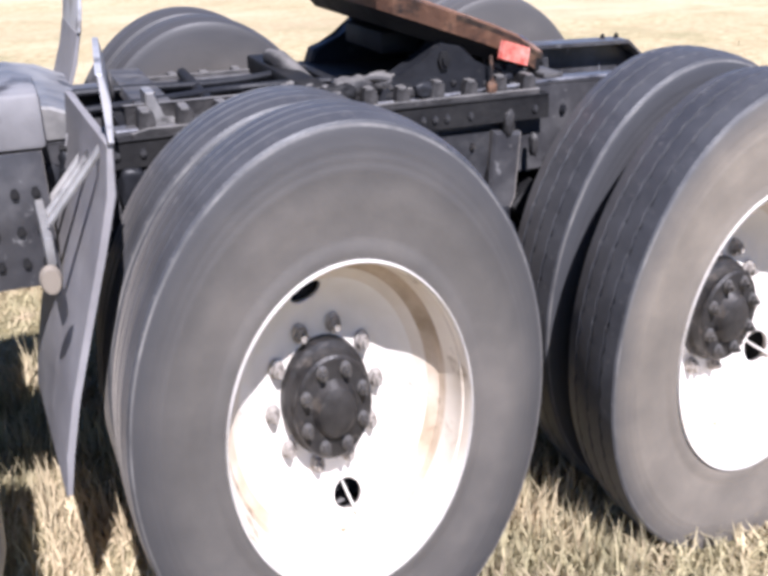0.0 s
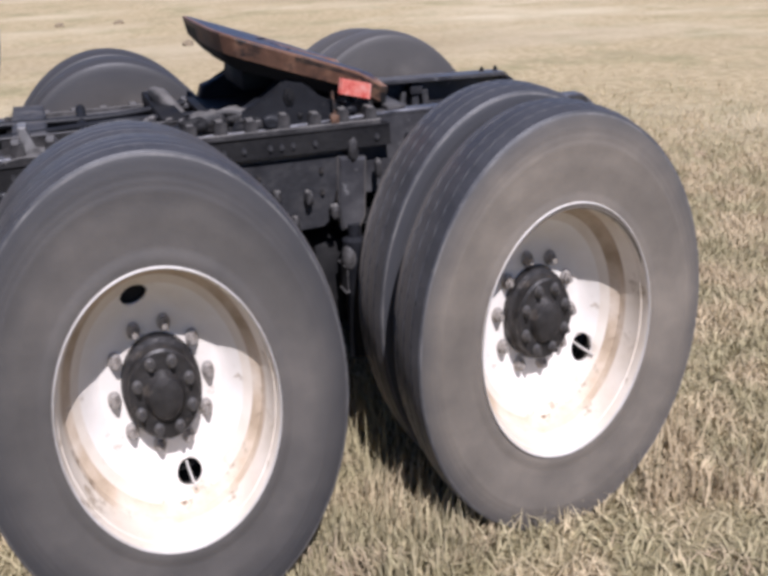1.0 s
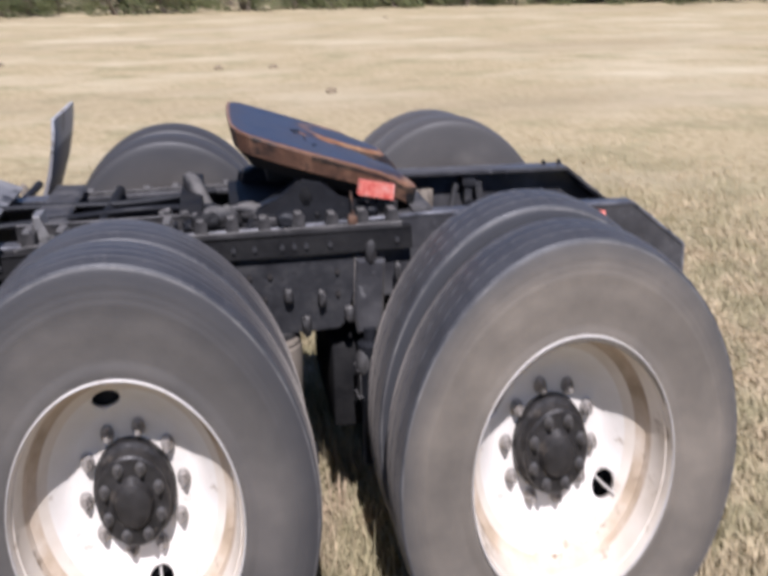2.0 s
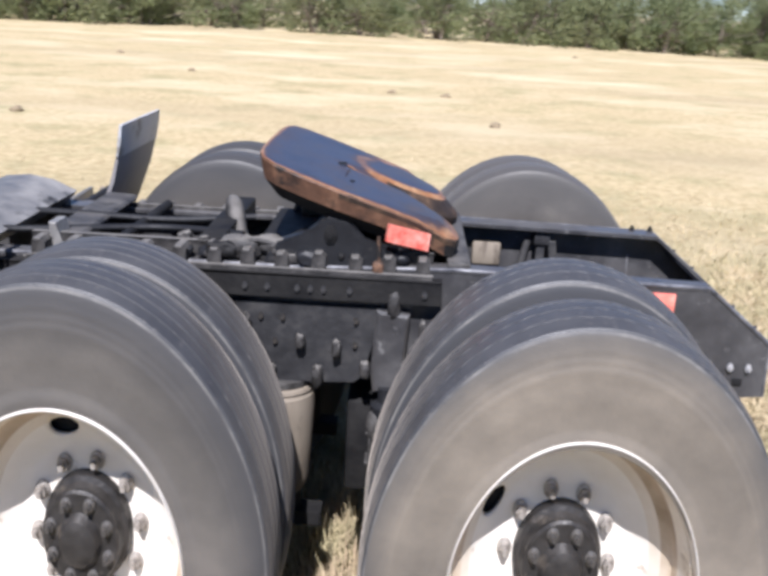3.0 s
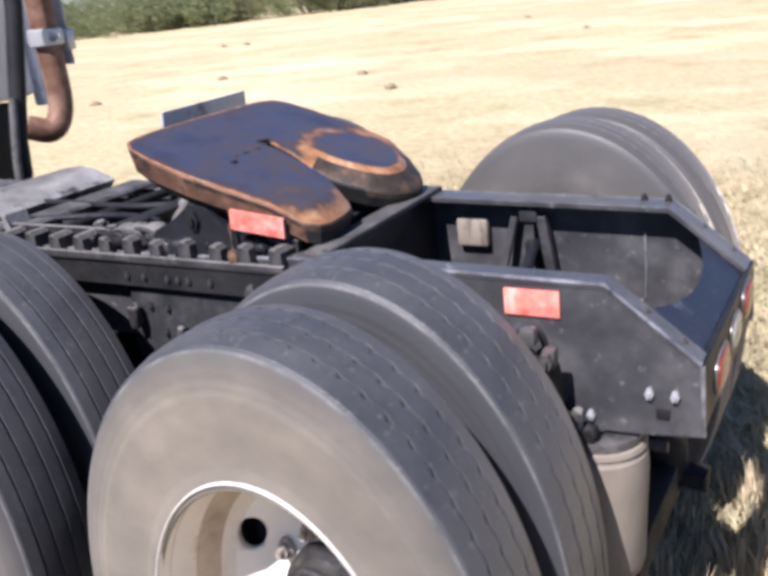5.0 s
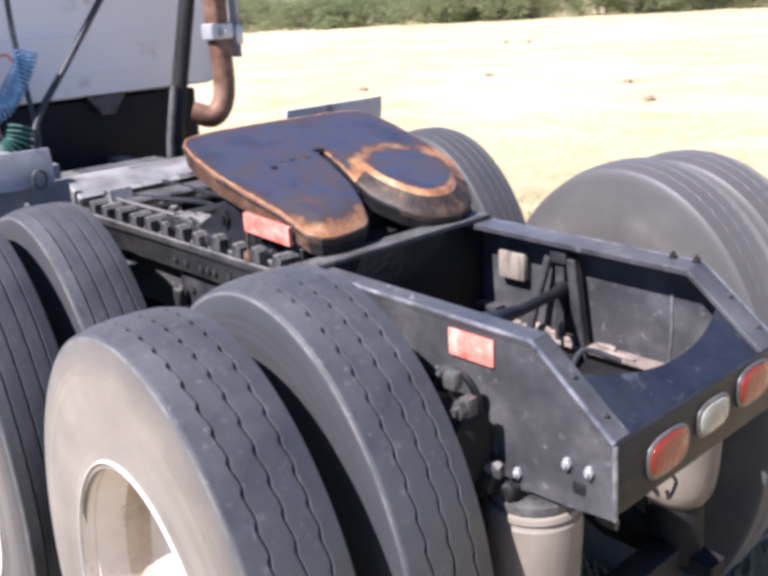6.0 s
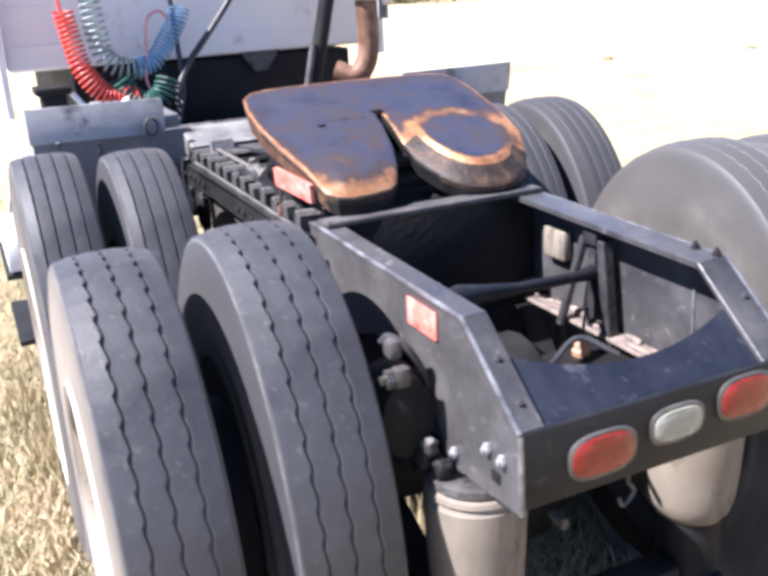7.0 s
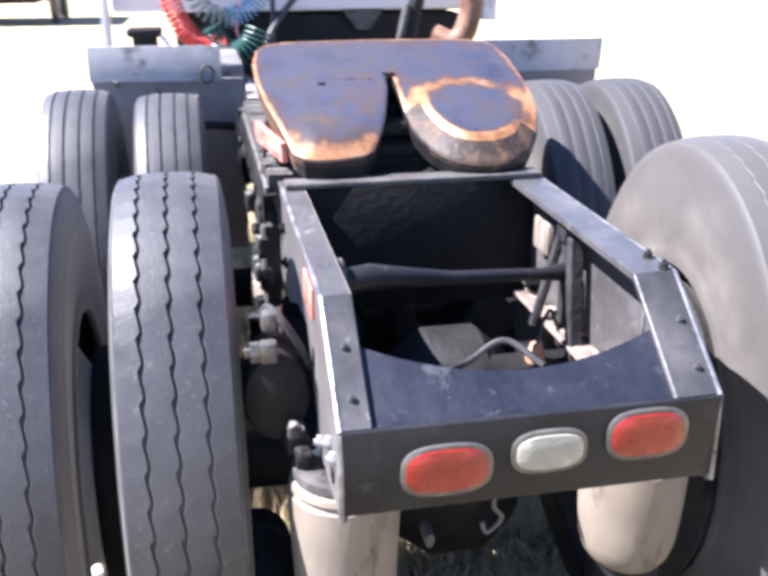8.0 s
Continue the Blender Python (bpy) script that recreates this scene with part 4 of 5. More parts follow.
part("weld_seam", tube(bmesh.new(), [(1.475, 0.2675, 0.94), (1.477, 0.2675, 1.03), (1.474, 0.2675, 1.12)], 0.0035, 8), PALE_STEEL, truck, "bright weld seam on the inner rail")
bm = lathe(bmesh.new(), [(0.899, 0.020), (0.906, 0.022), (0.914, 0.022), (0.918, 0.017), (0.930, 0.016), (0.942, 0.011), (0.946, 0.0)], 20, "z", (1.24, 0.150, 0))
part("valve_cap", bm, ORANGE, truck, "faded orange plastic valve cap inside the frame")
bm = tube(bmesh.new(), curve_points([(1.242, 0.152, 0.940), (1.225, 0.170, 0.985), (1.20, 0.195, 1.00), (1.175, 0.222, 0.95)], 6), 0.004, 8)
part("cable", bm, HOSE_BLACK, truck, "thin black wire to the valve cap")
# bolt end and hanging hook under the lamp panel, studs on the far rail
bm = lathe(bmesh.new(), [(0.0, 0.0), (0.0, 0.009), (-0.03, 0.010), (-0.05, 0.006)], 14, "x", (1.63, -0.18, 0.762), KZ)
part("drain_plug", bm, GREY_PART, truck, "pale steel plug under the tail")
bm = tube(bmesh.new(), curve_points([(1.705, -0.085, 0.91), (1.70, -0.09, 0.87), (1.70, -0.075, 0.845), (1.70, -0.10, 0.82), (1.70, -0.110, 0.840)], 6), 0.004, 8)
part("hook", bm, GREY_PART, truck, "small steel hook hanging under the lamp panel")
for x in (1.475, 1.535):
    z = 1.2085
    bm = lathe(bmesh.new(), [(z - 0.004, 0.010), (z + 0.002, 0.010), (z + 0.003, 0.008), (z + 0.010, 0.008), (z + 0.012, 0.004), (z + 0.016, 0.004), (z + 0.017, 0.0)], 12, "z", (x, 0.262, 0))
    part("stud_bolt", bm, BLACK, truck, "black stud with nut on the rail flange")
bm = boxed((1.50, -0.24, 0.40), (1.58, 0.18, 0.50), 0.012)
part("spring_beam", bm, BLACK, truck, "black beam between the rear air springs")
# beam added to stop the sun reaching the ground under the frame
bm = boxed((0.58, -0.310, 0.50), (0.70, 0.245, 0.80), 0.015)
part("sun_block_beam", bm, BLACK, truck, "added black beam between the axles that keeps sun off the ground")
bm = tube(bmesh.new(), curve_points([(1.46, 0.08, 1.0), (1.40, 0.02, 1.03), (1.42, -0.06, 1.0), (1.50, -0.14, 1.02)], 8), 0.007, 8)
part("cable", bm, HOSE_BLACK, truck, "thin black cable loop")
bm = tube(bmesh.new(), [(0.30, CY, 0.83), (1.02, CY, 0.76)], 0.045, 16)
part("drive_shaft", bm, BLACK, truck, "black drive shaft between the axles")
bm = prism(bmesh.new(), [(-1.30, 0.90), (-0.76, 0.90), (-0.70, 0.93), (-0.76, 0.96), (-1.30, 0.96)], "y", -0.22, 0.12, 0.01)
part("gearbox", bm, BLACK, truck, "black gearbox under the frame")

# springs of air and their hangers, on both axles
for x in (0.385, 1.515):
    for y in (-0.314, 0.258):
        low = 0.50 if y < 0 else 0.585
        prof = [(low, 0.060), (low + 0.007, 0.074), (low + 0.025, 0.086), (low + 0.055, 0.0945), (0.690, 0.0995), (0.750, 0.1025), (0.790, 0.1040), (0.822, 0.102), (0.826, 0.098), (0.834, 0.096), (0.838, 0.101), (0.848, 0.098), (0.856, 0.085), (0.858, 0.06)]
        bag = part("air_spring", lathe(bmesh.new(), prof, 36, "z", (x, y, 0)), BAG, truck, "dusty beige air spring")
        part("piston", lathe(bmesh.new(), [(0.42, 0.066), (0.43, 0.074), (low + 0.005, 0.070), (low + 0.013, 0.055)], 28, "z", (x, y, 0)), BLACK, bag, "black spring piston")
        part("top_plate", lathe(bmesh.new(), [(0.856, 0.094), (0.872, 0.094)], 28, "z", (x, y, 0)), GREY_PART, bag)
for x in (0.0, 1.122):
    for y in (-0.325, 0.258):
        bm = prism(bmesh.new(), [(x - 0.38, 0.86), (x - 0.30, 0.93), (x - 0.05, 0.60), (x + 0.30, 0.46), (x + 0.52, 0.45), (x + 0.52, 0.40), (x + 0.20, 0.40), (x - 0.10, 0.52)], "y", y - 0.035, y + 0.035, 0.006)
        part("trailing_arm", bm, BLACK, truck, "black spring trailing arm")
for y0, s in ((Y_NEAR, -1), (Y_FAR, 1)):
    bm = prism(bmesh.new(), [(0.27, 1.10), (0.66, 1.10), (0.655, 1.02), (0.625, 0.895), (0.60, 0.875), (0.40, 0.870), (0.30, 0.855), (0.25, 0.93)], "y", y0, y0 + s * 0.022, 0.004)
    h = part("spring_hanger", bm, HANGER, truck, "dusty black spring hanger plate")
    places = []
    for x, z in ((0.34, 1.06), (0.40, 1.06), (0.60, 1.06), (0.60, 0.99), (0.38, 0.99)):
        places.append((x, y0 + s * 0.022, z))
    bolts("bolt", h, places, GREASE, 0.008, 0.007, "y", s)
    bm = prism(bmesh.new(), [(0.655, 1.10), (0.745, 1.09), (0.735, 0.90), (0.715, 0.86), (0.655, 0.86), (0.645, 0.92)], "y", y0, y0 + s * 0.045, 0.008)
    b = part("shock_bracket", bm, RAIL, truck, "grey shock absorber bracket")
    bm = lathe(bmesh.new(), [(0.42, 0.034), (0.64, 0.034), (0.65, 0.040), (0.83, 0.040), (0.84, 0.02), (0.88, 0.02)], 18, "z", (0.690, y0 + s * 0.05, 0))
    part("shock_absorber", bm, FRAME, truck, "dusty black shock absorber")
    bm = bmesh.new()
    bmesh.ops.create_icosphere(bm, subdivisions=2, radius=0.036, matrix=Matrix.Translation((0.672, y0 + s * 0.062, 0.775)) @ Matrix.Diagonal((0.9, 0.8, 1.5, 1)))
    box(bm, (0.65, y0 + s * 0.02, 0.66), (0.70, y0 + s * 0.07, 0.75), 0.008)
    part("shock_eye", bm, GREY_PART, truck, "pale dusty shock eye")

# drums like brake chambers, added ahead of the axles to block the sun
for x in (-0.30, 0.80):
    for y in (-0.235, 0.165):
        bm = lathe(bmesh.new(), [(-0.10, 0.03), (-0.095, 0.075), (-0.03, 0.084), (-0.024, 0.092), (0.0, 0.092), (0.006, 0.084), (0.08, 0.078), (0.10, 0.03)], 24, "x", (x, y, 0.80), KZ)
        part("sun_block_drum", bm, BLACK, truck, "added black drum that blocks sun under the frame")

# brake chamber and hose beside the near rail
bm = lathe(bmesh.new(), [(-0.07, 0.03), (-0.06, 0.058), (-0.012, 0.064), (-0.006, 0.070), (0.006, 0.070), (0.012, 0.064), (0.06, 0.056), (0.07, 0.03)], 28, "x", (1.40, -0.425, 0.98), KZ)
ch = part("brake_chamber", bm, BLACK, truck, "black brake chamber beside the rail")
bm = bolt(bmesh.new(), (1.458, -0.452, 1.075), 0.014, 0.016)
box(bm, (1.445, -0.452, 1.055), (1.472, -0.420, 1.095), 0.006)
box(bm, (1.395, -0.445, 1.095), (1.432, -0.415, 1.135), 0.010)
part("chamber_fitting", bm, BEZEL, ch, "worn steel hose fitting")
bm = tube(bmesh.new(), curve_points([(1.385, -0.44, 1.12), (1.40, -0.43, 1.135), (1.425, -0.41, 1.12), (1.43, -0.38, 1.07), (1.42, -0.36, 1.02)], 8), 0.008, 8)
part("brake_hose", bm, HOSE_BLACK, ch)

# drum added low behind the rear axle, between inner tyre and air spring
# it covers ground that the sun would otherwise light up
bm = lathe(bmesh.new(), [(1.20, 0.050), (1.21, 0.074), (1.27, 0.078), (1.275, 0.084), (1.29, 0.084), (1.295, 0.078), (1.40, 0.076), (1.43, 0.060), (1.44, 0.0)], 28, "x", (0, -0.465, 0.48), KZ)
part("dark_gap_drum", bm, BLACK, truck, "added black drum filling the dark gap behind the axle")

# ---- fifth wheel, its sliding base and racks ----
def rack(y, s):
    """A ladder-like slide rack: a deep outer bar, a lower inner bar, rungs between, and the angle iron that carries it."""
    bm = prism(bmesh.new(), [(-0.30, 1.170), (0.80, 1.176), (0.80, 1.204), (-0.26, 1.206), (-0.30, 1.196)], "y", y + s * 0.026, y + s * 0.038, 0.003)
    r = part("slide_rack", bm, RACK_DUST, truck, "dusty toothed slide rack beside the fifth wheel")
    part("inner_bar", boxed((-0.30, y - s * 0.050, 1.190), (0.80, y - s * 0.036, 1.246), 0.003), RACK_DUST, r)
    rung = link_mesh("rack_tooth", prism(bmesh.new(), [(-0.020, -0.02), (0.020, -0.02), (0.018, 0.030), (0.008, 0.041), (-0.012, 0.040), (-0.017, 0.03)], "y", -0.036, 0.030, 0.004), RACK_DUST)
    for k in range(12):
        t = part("rack_tooth", rung, None, r)
        t.matrix_basis = pose(-0.26 + k * 0.094 + 0.004 * math.sin(k * 5.1), y - s * 0.004, 1.204 + 0.003 * math.sin(k * 3.3), 2 * math.sin(k * 2.1), 3 * math.sin(k * 1.7), 3 * math.sin(k * 4.3))
    bm = prism(bmesh.new(), [(-0.46, 1.180), (0.17, 1.188), (0.825, 1.186), (0.828, 1.122), (0.24, 1.124), (-0.46, 1.116)], "y", y + s * 0.040, y + s * 0.046, 0.001)
    prism(bm, [(-0.46, 1.174), (0.17, 1.182), (0.825, 1.182), (0.825, 1.190), (0.17, 1.190), (-0.46, 1.182)], "y", *sorted((y + s * 0.01, y + s * 0.046)), 0.001)
    part("slide_angle", bm, BLACK, r, "black angle iron with bolt holes")
    r.location.z = -0.035 if s > 0 else 0.0
    bolts("bolt", r, [(x, y + s * 0.047, 1.152) for x in (-0.40, -0.34, -0.28, -0.22, -0.16, -0.10, 0.30, 0.36, 0.44, 0.475, 0.51, 0.58, 0.78)], HANGER, 0.008, 0.005, "y", s)


rack(-0.350, -1)
rack(0.278, 1)

FW_Y = -0.030


def fw_z(x):
    return 1.506 - 0.345 * (x - 0.292)


def fifth_wheel():
    half = [(0.314, 0.0), (0.315, 0.10), (0.317, 0.19), (0.321, 0.265), (0.336, 0.318), (0.372, 0.345), (0.445, 0.359), (0.550, 0.363), (0.640, 0.360), (0.720, 0.348), (0.790, 0.325), (0.842, 0.287), (0.872, 0.240), (0.884, 0.190), (0.881, 0.145), (0.866, 0.105), (0.838, 0.072), (0.800, 0.048), (0.758, 0.032), (0.710, 0.022), (0.660, 0.016), (0.600, 0.013), (0.545, 0.011), (0.530, 0.006)]
    near = [(0.314, 0.0), (0.315, 0.10), (0.317, 0.19), (0.321, 0.258), (0.334, 0.308), (0.368, 0.338), (0.435, 0.352), (0.540, 0.351), (0.650, 0.336), (0.750, 0.312), (0.830, 0.288), (0.858, 0.268), (0.868, 0.235), (0.866, 0.180), (0.858, 0.125), (0.838, 0.098), (0.780, 0.068), (0.715, 0.046), (0.650, 0.030), (0.590, 0.016), (0.540, 0.011)]
    loop = half + [(x, -y) for x, y in reversed(near[1:])]
    n = len(loop)
    area = sum(loop[i][0] * loop[(i + 1) % n][1] - loop[(i + 1) % n][0] * loop[i][1] for i in range(n))
    sg = 1 if area > 0 else -1
    wear = []

    def clamp(v):
        return max(0.0, min(1.0, v))

    def rear(x, y):
        return clamp((x - 0.735) / 0.09) * clamp((abs(y) - 0.03) / 0.05)

    def apron(x, y):
        """How far the far horn is ground off into a ramp: full round its end and along the throat."""
        if y <= 0:
            return 0.0
        return max(clamp((x - 0.74) / 0.08), clamp((x - 0.57) / 0.13) * clamp((0.12 - y) / 0.05))

    def rim(x, y):
        """Width of the worn rim."""
        if y < 0:
            return 0.003 if abs(y) < 0.085 and 0.52 < x < 0.83 else 0.014 + 0.055 * rear(x, y) * clamp((0.33 + y) / 0.05)
        return 0.016

    def ring(d, drop):
        """The outline moved inward by d and down by drop."""
        out = []
        for i in range(n):
            (ax, ay), (bx, by), (cx, cy) = loop[i - 1], loop[i], loop[(i + 1) % n]
            (px, py), (qx, qy) = loop[i - 2], loop[(i + 2) % n]
            t = Vector((cx - ax, cy - ay)).normalized() + 0.4 * Vector((qx - px, qy - py)).normalized()
            t = t.normalized() if bx > 0.7 else Vector((cx - ax, cy - ay)).normalized()
            ap = apron(bx, by)
            step = d * (1 if by > 0 else 0.85) if d > 0 else d
            x, y = bx - t.y * step * sg, by + t.x * step * sg
            ramp = 0.026 * rear(bx, by) * clamp(1 - d / 0.065) if by < 0 else 0.042 * ap * clamp(1 - d / 0.056)
            out.append(bm.verts.new((x, FW_Y + y, fw_z(x) - drop - ramp)))
            plain = rim(bx, by) < 0.005
            broad = 0.0 if bx > 0.52 and by < 0 and abs(by) < 0.1 else 0.34 * clamp(1 - d / 0.10)
            edge = 0.2 if plain else 0.8 if d <= 0 else max(broad, min(0.62, 0.75 * (1.15 - d / rim(bx, by))))
            crest = 0.34 + 0.36 * clamp(1 - abs(d - 0.049) / 0.022) if d < 0.068 else broad
            wear.append(edge * (1 - ap) + crest * ap)
        return out

    bm = bmesh.new()
    rings = [ring(0.055, 0.095), ring(0.009, 0.058), ring(0.001, 0.022), ring(-0.002, 0.008), ring(0.0, 0.002), ring(0.005, 0.0), ring(0.014, 0.0), ring(0.026, 0.0), ring(0.040, 0.0), ring(0.054, 0.0), ring(0.070, 0.0)]
    for k, (u, w) in enumerate(zip(rings, rings[1:])):
        for i in range(n):
            f = bm.faces.new((u[i], u[(i + 1) % n], w[(i + 1) % n], w[i]))
            xm, ym = (loop[i][0] + loop[(i + 1) % n][0]) / 2, (loop[i][1] + loop[(i + 1) % n][1]) / 2
            slot = xm > 0.51 and abs(ym) < 0.05
            if k < 2:
                f.material_index = 1 if k == 1 and ym < -0.02 and xm < 0.80 and not slot else 2
            elif k < 4:
                f.material_index = 2 if slot else 3 if xm > (0.6 if ym > 0 else 0.80) or (k == 2 and xm > 0.52) else 1
            else:
                f.material_index = 3 if apron(xm, ym) > 0.5 and k < 8 else 0
    top = bm.faces.new(rings[-1])
    low = bm.faces.new(rings[0][::-1])
    low.material_index = 2
    bmesh.ops.triangulate(bm, faces=[top, low])
    bm.verts.index_update()
    me = link_mesh("fifth_wheel_plate", bm, [FW_TOP, FW_SIDE, BLACK, FW_GREASE], angle=24)
    me.attributes.new("wear", "FLOAT", "POINT").data.foreach_set("value", wear)
    plate = part("fifth_wheel_plate", me, None, truck, "greasy dark fifth wheel plate with worn rusty edges, tilted back")
    # small holes and the dark smear between them on the top
    bm = lathe(bmesh.new(), [(0.0, 0.0), (0.0, 0.011), (0.0015, 0.011), (0.0015, 0.0)], 14, "z", (0.562, FW_Y - 0.185, fw_z(0.562)))
    part("grease_hole", bm, BLACK, plate, "small black grease hole")
    bm = lathe(bmesh.new(), [(0.0, 0.0), (0.0, 0.017), (0.0015, 0.017), (0.0015, 0.0)], 18, "z", (0.522, FW_Y, fw_z(0.522) + 0.0025))
    part("throat_hole", bm, BLACK, plate, "black hole at the head of the throat")
    bm = tube(bmesh.new(), [(0.545 + 0.004 * math.sin(k * 2.3), FW_Y - 0.045 - 0.013 * k, fw_z(0.545 + 0.004 * math.sin(k * 2.3)) - 0.0022) for k in range(9)], [0.0032 + 0.0012 * math.sin(k * 1.7) for k in range(9)], 6)
    part("grease_smear", bm, FW_GREASE, plate, "dark grease smear across the plate")
    # pin lock and its jaws
    bm = boxed((0.52, FW_Y - 0.05, 1.29), (0.68, FW_Y + 0.05, 1.325), 0.01)
    box(bm, (0.42, FW_Y - 0.14, 1.29), (0.54, FW_Y + 0.14, 1.35), 0.01)
    box(bm, (0.62, FW_Y - 0.22, 1.235), (0.70, FW_Y + 0.22, 1.275), 0.01)
    part("lock_jaw", bm, BLACK, plate, "black greasy lock jaws under the plate")
    # pivot brackets each side
    for s in (-1, 1):
        y = FW_Y + s * 0.285
        bm = prism(bmesh.new(), [(0.34, 1.20), (0.74, 1.20), (0.70, 1.255), (0.61, 1.280), (0.57, 1.335), (0.51, 1.345), (0.45, 1.285), (0.36, 1.255)], "y", y - 0.035, y + 0.035, 0.008)
        part("pivot_bracket", bm, FRAME, truck, "black pivot bracket under the fifth wheel")
        bm = bolt(bmesh.new(), (0.52, y + s * 0.035, 1.295), 0.018, 0.010, sign=s)
        part("pivot_pin", bm, BLACK, truck)
    bm = boxed((0.30, FW_Y - 0.30, 1.195), (0.76, FW_Y + 0.30, 1.215), 0.004)
    box(bm, (0.15, FW_Y - 0.28, 1.200), (0.22, FW_Y + 0.28, 1.250), 0.006)
    part("slide_base", bm, BLACK, truck, "black sliding base plate")
    # red reflector along the plate's side edge
    bm = bmesh.new()
    o = [(0.676, -0.398, 1.340), (0.788, -0.346, 1.306), (0.783, -0.342, 1.258), (0.670, -0.394, 1.293)]
    a = [bm.verts.new(p) for p in o]
    b = [bm.verts.new((p[0] - 0.004, p[1] + 0.014, p[2])) for p in o]
    bm.faces.new(a)
    bm.faces.new(b[::-1])
    for i in range(4):
        bm.faces.new((a[i], b[i], b[(i + 1) % 4], a[(i + 1) % 4]))
    part("edge_reflector", bm, RED_REFL, plate, "red reflector on the plate edge")
    # pull handle and a rusty lug below it
    bm = tube(bmesh.new(), [(0.650, -0.372, 1.30), (0.652, -0.376, 1.25), (0.655, -0.378, 1.21)], 0.005, 8)
    box(bm, (0.636, -0.388, 1.198), (0.668, -0.370, 1.234), 0.009)
    part("release_lug", bm, FW_SIDE, truck, "rusty release lug")
    bm = tube(bmesh.new(), curve_points([(0.26, -0.33, 1.235), (0.32, -0.335, 1.262), (0.40, -0.34, 1.245), (0.46, -0.34, 1.225)], 6), 0.010, 8)
    box(bm, (0.20, -0.35, 1.21), (0.30, -0.30, 1.25), 0.008)
    box(bm, (0.40, -0.36, 1.205), (0.46, -0.32, 1.232), 0.006)
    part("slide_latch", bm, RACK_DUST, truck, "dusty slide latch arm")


fifth_wheel()

# dust-caked castings, clips and pipes round the sliding base and along the near rail
def casting(name, at, size, m, label, seed):
    """A lumpy iron piece."""
    bm = bmesh.new()
    bmesh.ops.create_icosphere(bm, subdivisions=3, radius=1.0)
    for v in bm.verts:
        c = v.co.copy()
        for i in range(3):
            c[i] = math.copysign(abs(c[i]) ** 0.7, c[i])
        c *= 1 + 0.30 * noise.noise(c * 1.6 + Vector((seed, 0, 0))) + 0.12 * noise.noise(c * 4 + Vector((0, seed, 0)))
        v.co = Vector((at[0] + c.x * size[0], at[1] + c.y * size[1], at[2] + c.z * size[2]))
    part(name, bm, m, truck, label, angle=50)


rnd = random.Random(21)
for k in range(16):
    x = 0.12 + 0.042 * k + rnd.uniform(-0.01, 0.01)
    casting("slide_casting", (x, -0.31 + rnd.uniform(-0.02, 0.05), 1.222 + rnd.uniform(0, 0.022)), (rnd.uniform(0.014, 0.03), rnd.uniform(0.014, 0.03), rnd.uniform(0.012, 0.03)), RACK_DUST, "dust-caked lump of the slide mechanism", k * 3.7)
for k in range(12):
    x = rnd.uniform(0.10, 0.80)
    r = rnd.uniform(0.008, 0.024)
    casting("slide_casting", (x, -0.335 + rnd.uniform(-0.02, 0.03), 1.222 + rnd.uniform(-0.004, 0.016)), (r * rnd.uniform(0.8, 2.2), r, r * rnd.uniform(0.7, 1.3)), rnd.choice((RACK_DUST, FRAME, BLACK)), "dust-caked lump of the slide mechanism", 200 + k * 1.9)
bm = tube(bmesh.new(), [(0.175, 0.09, 1.268), (0.190, 0.04, 1.262), (0.215, -0.05, 1.232), (0.242, -0.125, 1.200)], [0.022, 0.030, 0.026, 0.022], 12)
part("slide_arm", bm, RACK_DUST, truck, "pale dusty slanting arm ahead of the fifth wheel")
bm = prism(bmesh.new(), [(-0.250, 1.19), (-0.165, 1.19), (-0.165, 1.208), (-0.215, 1.215), (-0.228, 1.275), (-0.250, 1.275)], "y", -0.325, -0.245, 0.004)
part("rail_clip", bm, DECK, truck, "pale dusty angle clip on the rail")
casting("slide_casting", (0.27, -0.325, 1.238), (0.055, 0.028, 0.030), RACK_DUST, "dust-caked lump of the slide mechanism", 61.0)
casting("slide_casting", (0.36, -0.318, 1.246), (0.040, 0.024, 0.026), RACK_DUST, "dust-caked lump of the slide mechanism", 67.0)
for k, (x, z) in enumerate(((0.30, 1.04), (0.37, 0.90), (0.45, 1.00), (0.55, 0.98), (0.50, 0.90), (0.63, 0.93), (0.78, 1.05), (0.84, 0.98), (0.70, 1.12))):
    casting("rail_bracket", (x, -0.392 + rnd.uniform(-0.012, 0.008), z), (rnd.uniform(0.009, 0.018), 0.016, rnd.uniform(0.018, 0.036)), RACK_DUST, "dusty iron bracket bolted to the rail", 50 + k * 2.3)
for k in range(2):
    y = -0.22 + 0.22 * k
    bm = tube(bmesh.new(), curve_points([(-0.70, y, 1.215), (-0.35, y - 0.04, 1.235), (0.0, y + 0.09 - 0.12 * k, 1.228), (0.26, y + 0.02, 1.24)], 8), 0.010, 8)
    part("air_pipe", bm, FRAME, truck, "dusty air pipe along the deck")
for k, (x, y, z, r) in enumerate(((1.47, -0.395, 0.905, 0.022), (1.52, -0.385, 0.890, 0.016), (1.50, -0.400, 0.935, 0.013), (1.45, -0.40, 0.875, 0.015))):
    casting("spring_bracket", (x, y, z), (r, r, r * 1.3), (RACK_DUST, BLACK)[k % 2], "dusty iron lug over the rear air spring", 90 + k * 3.1)

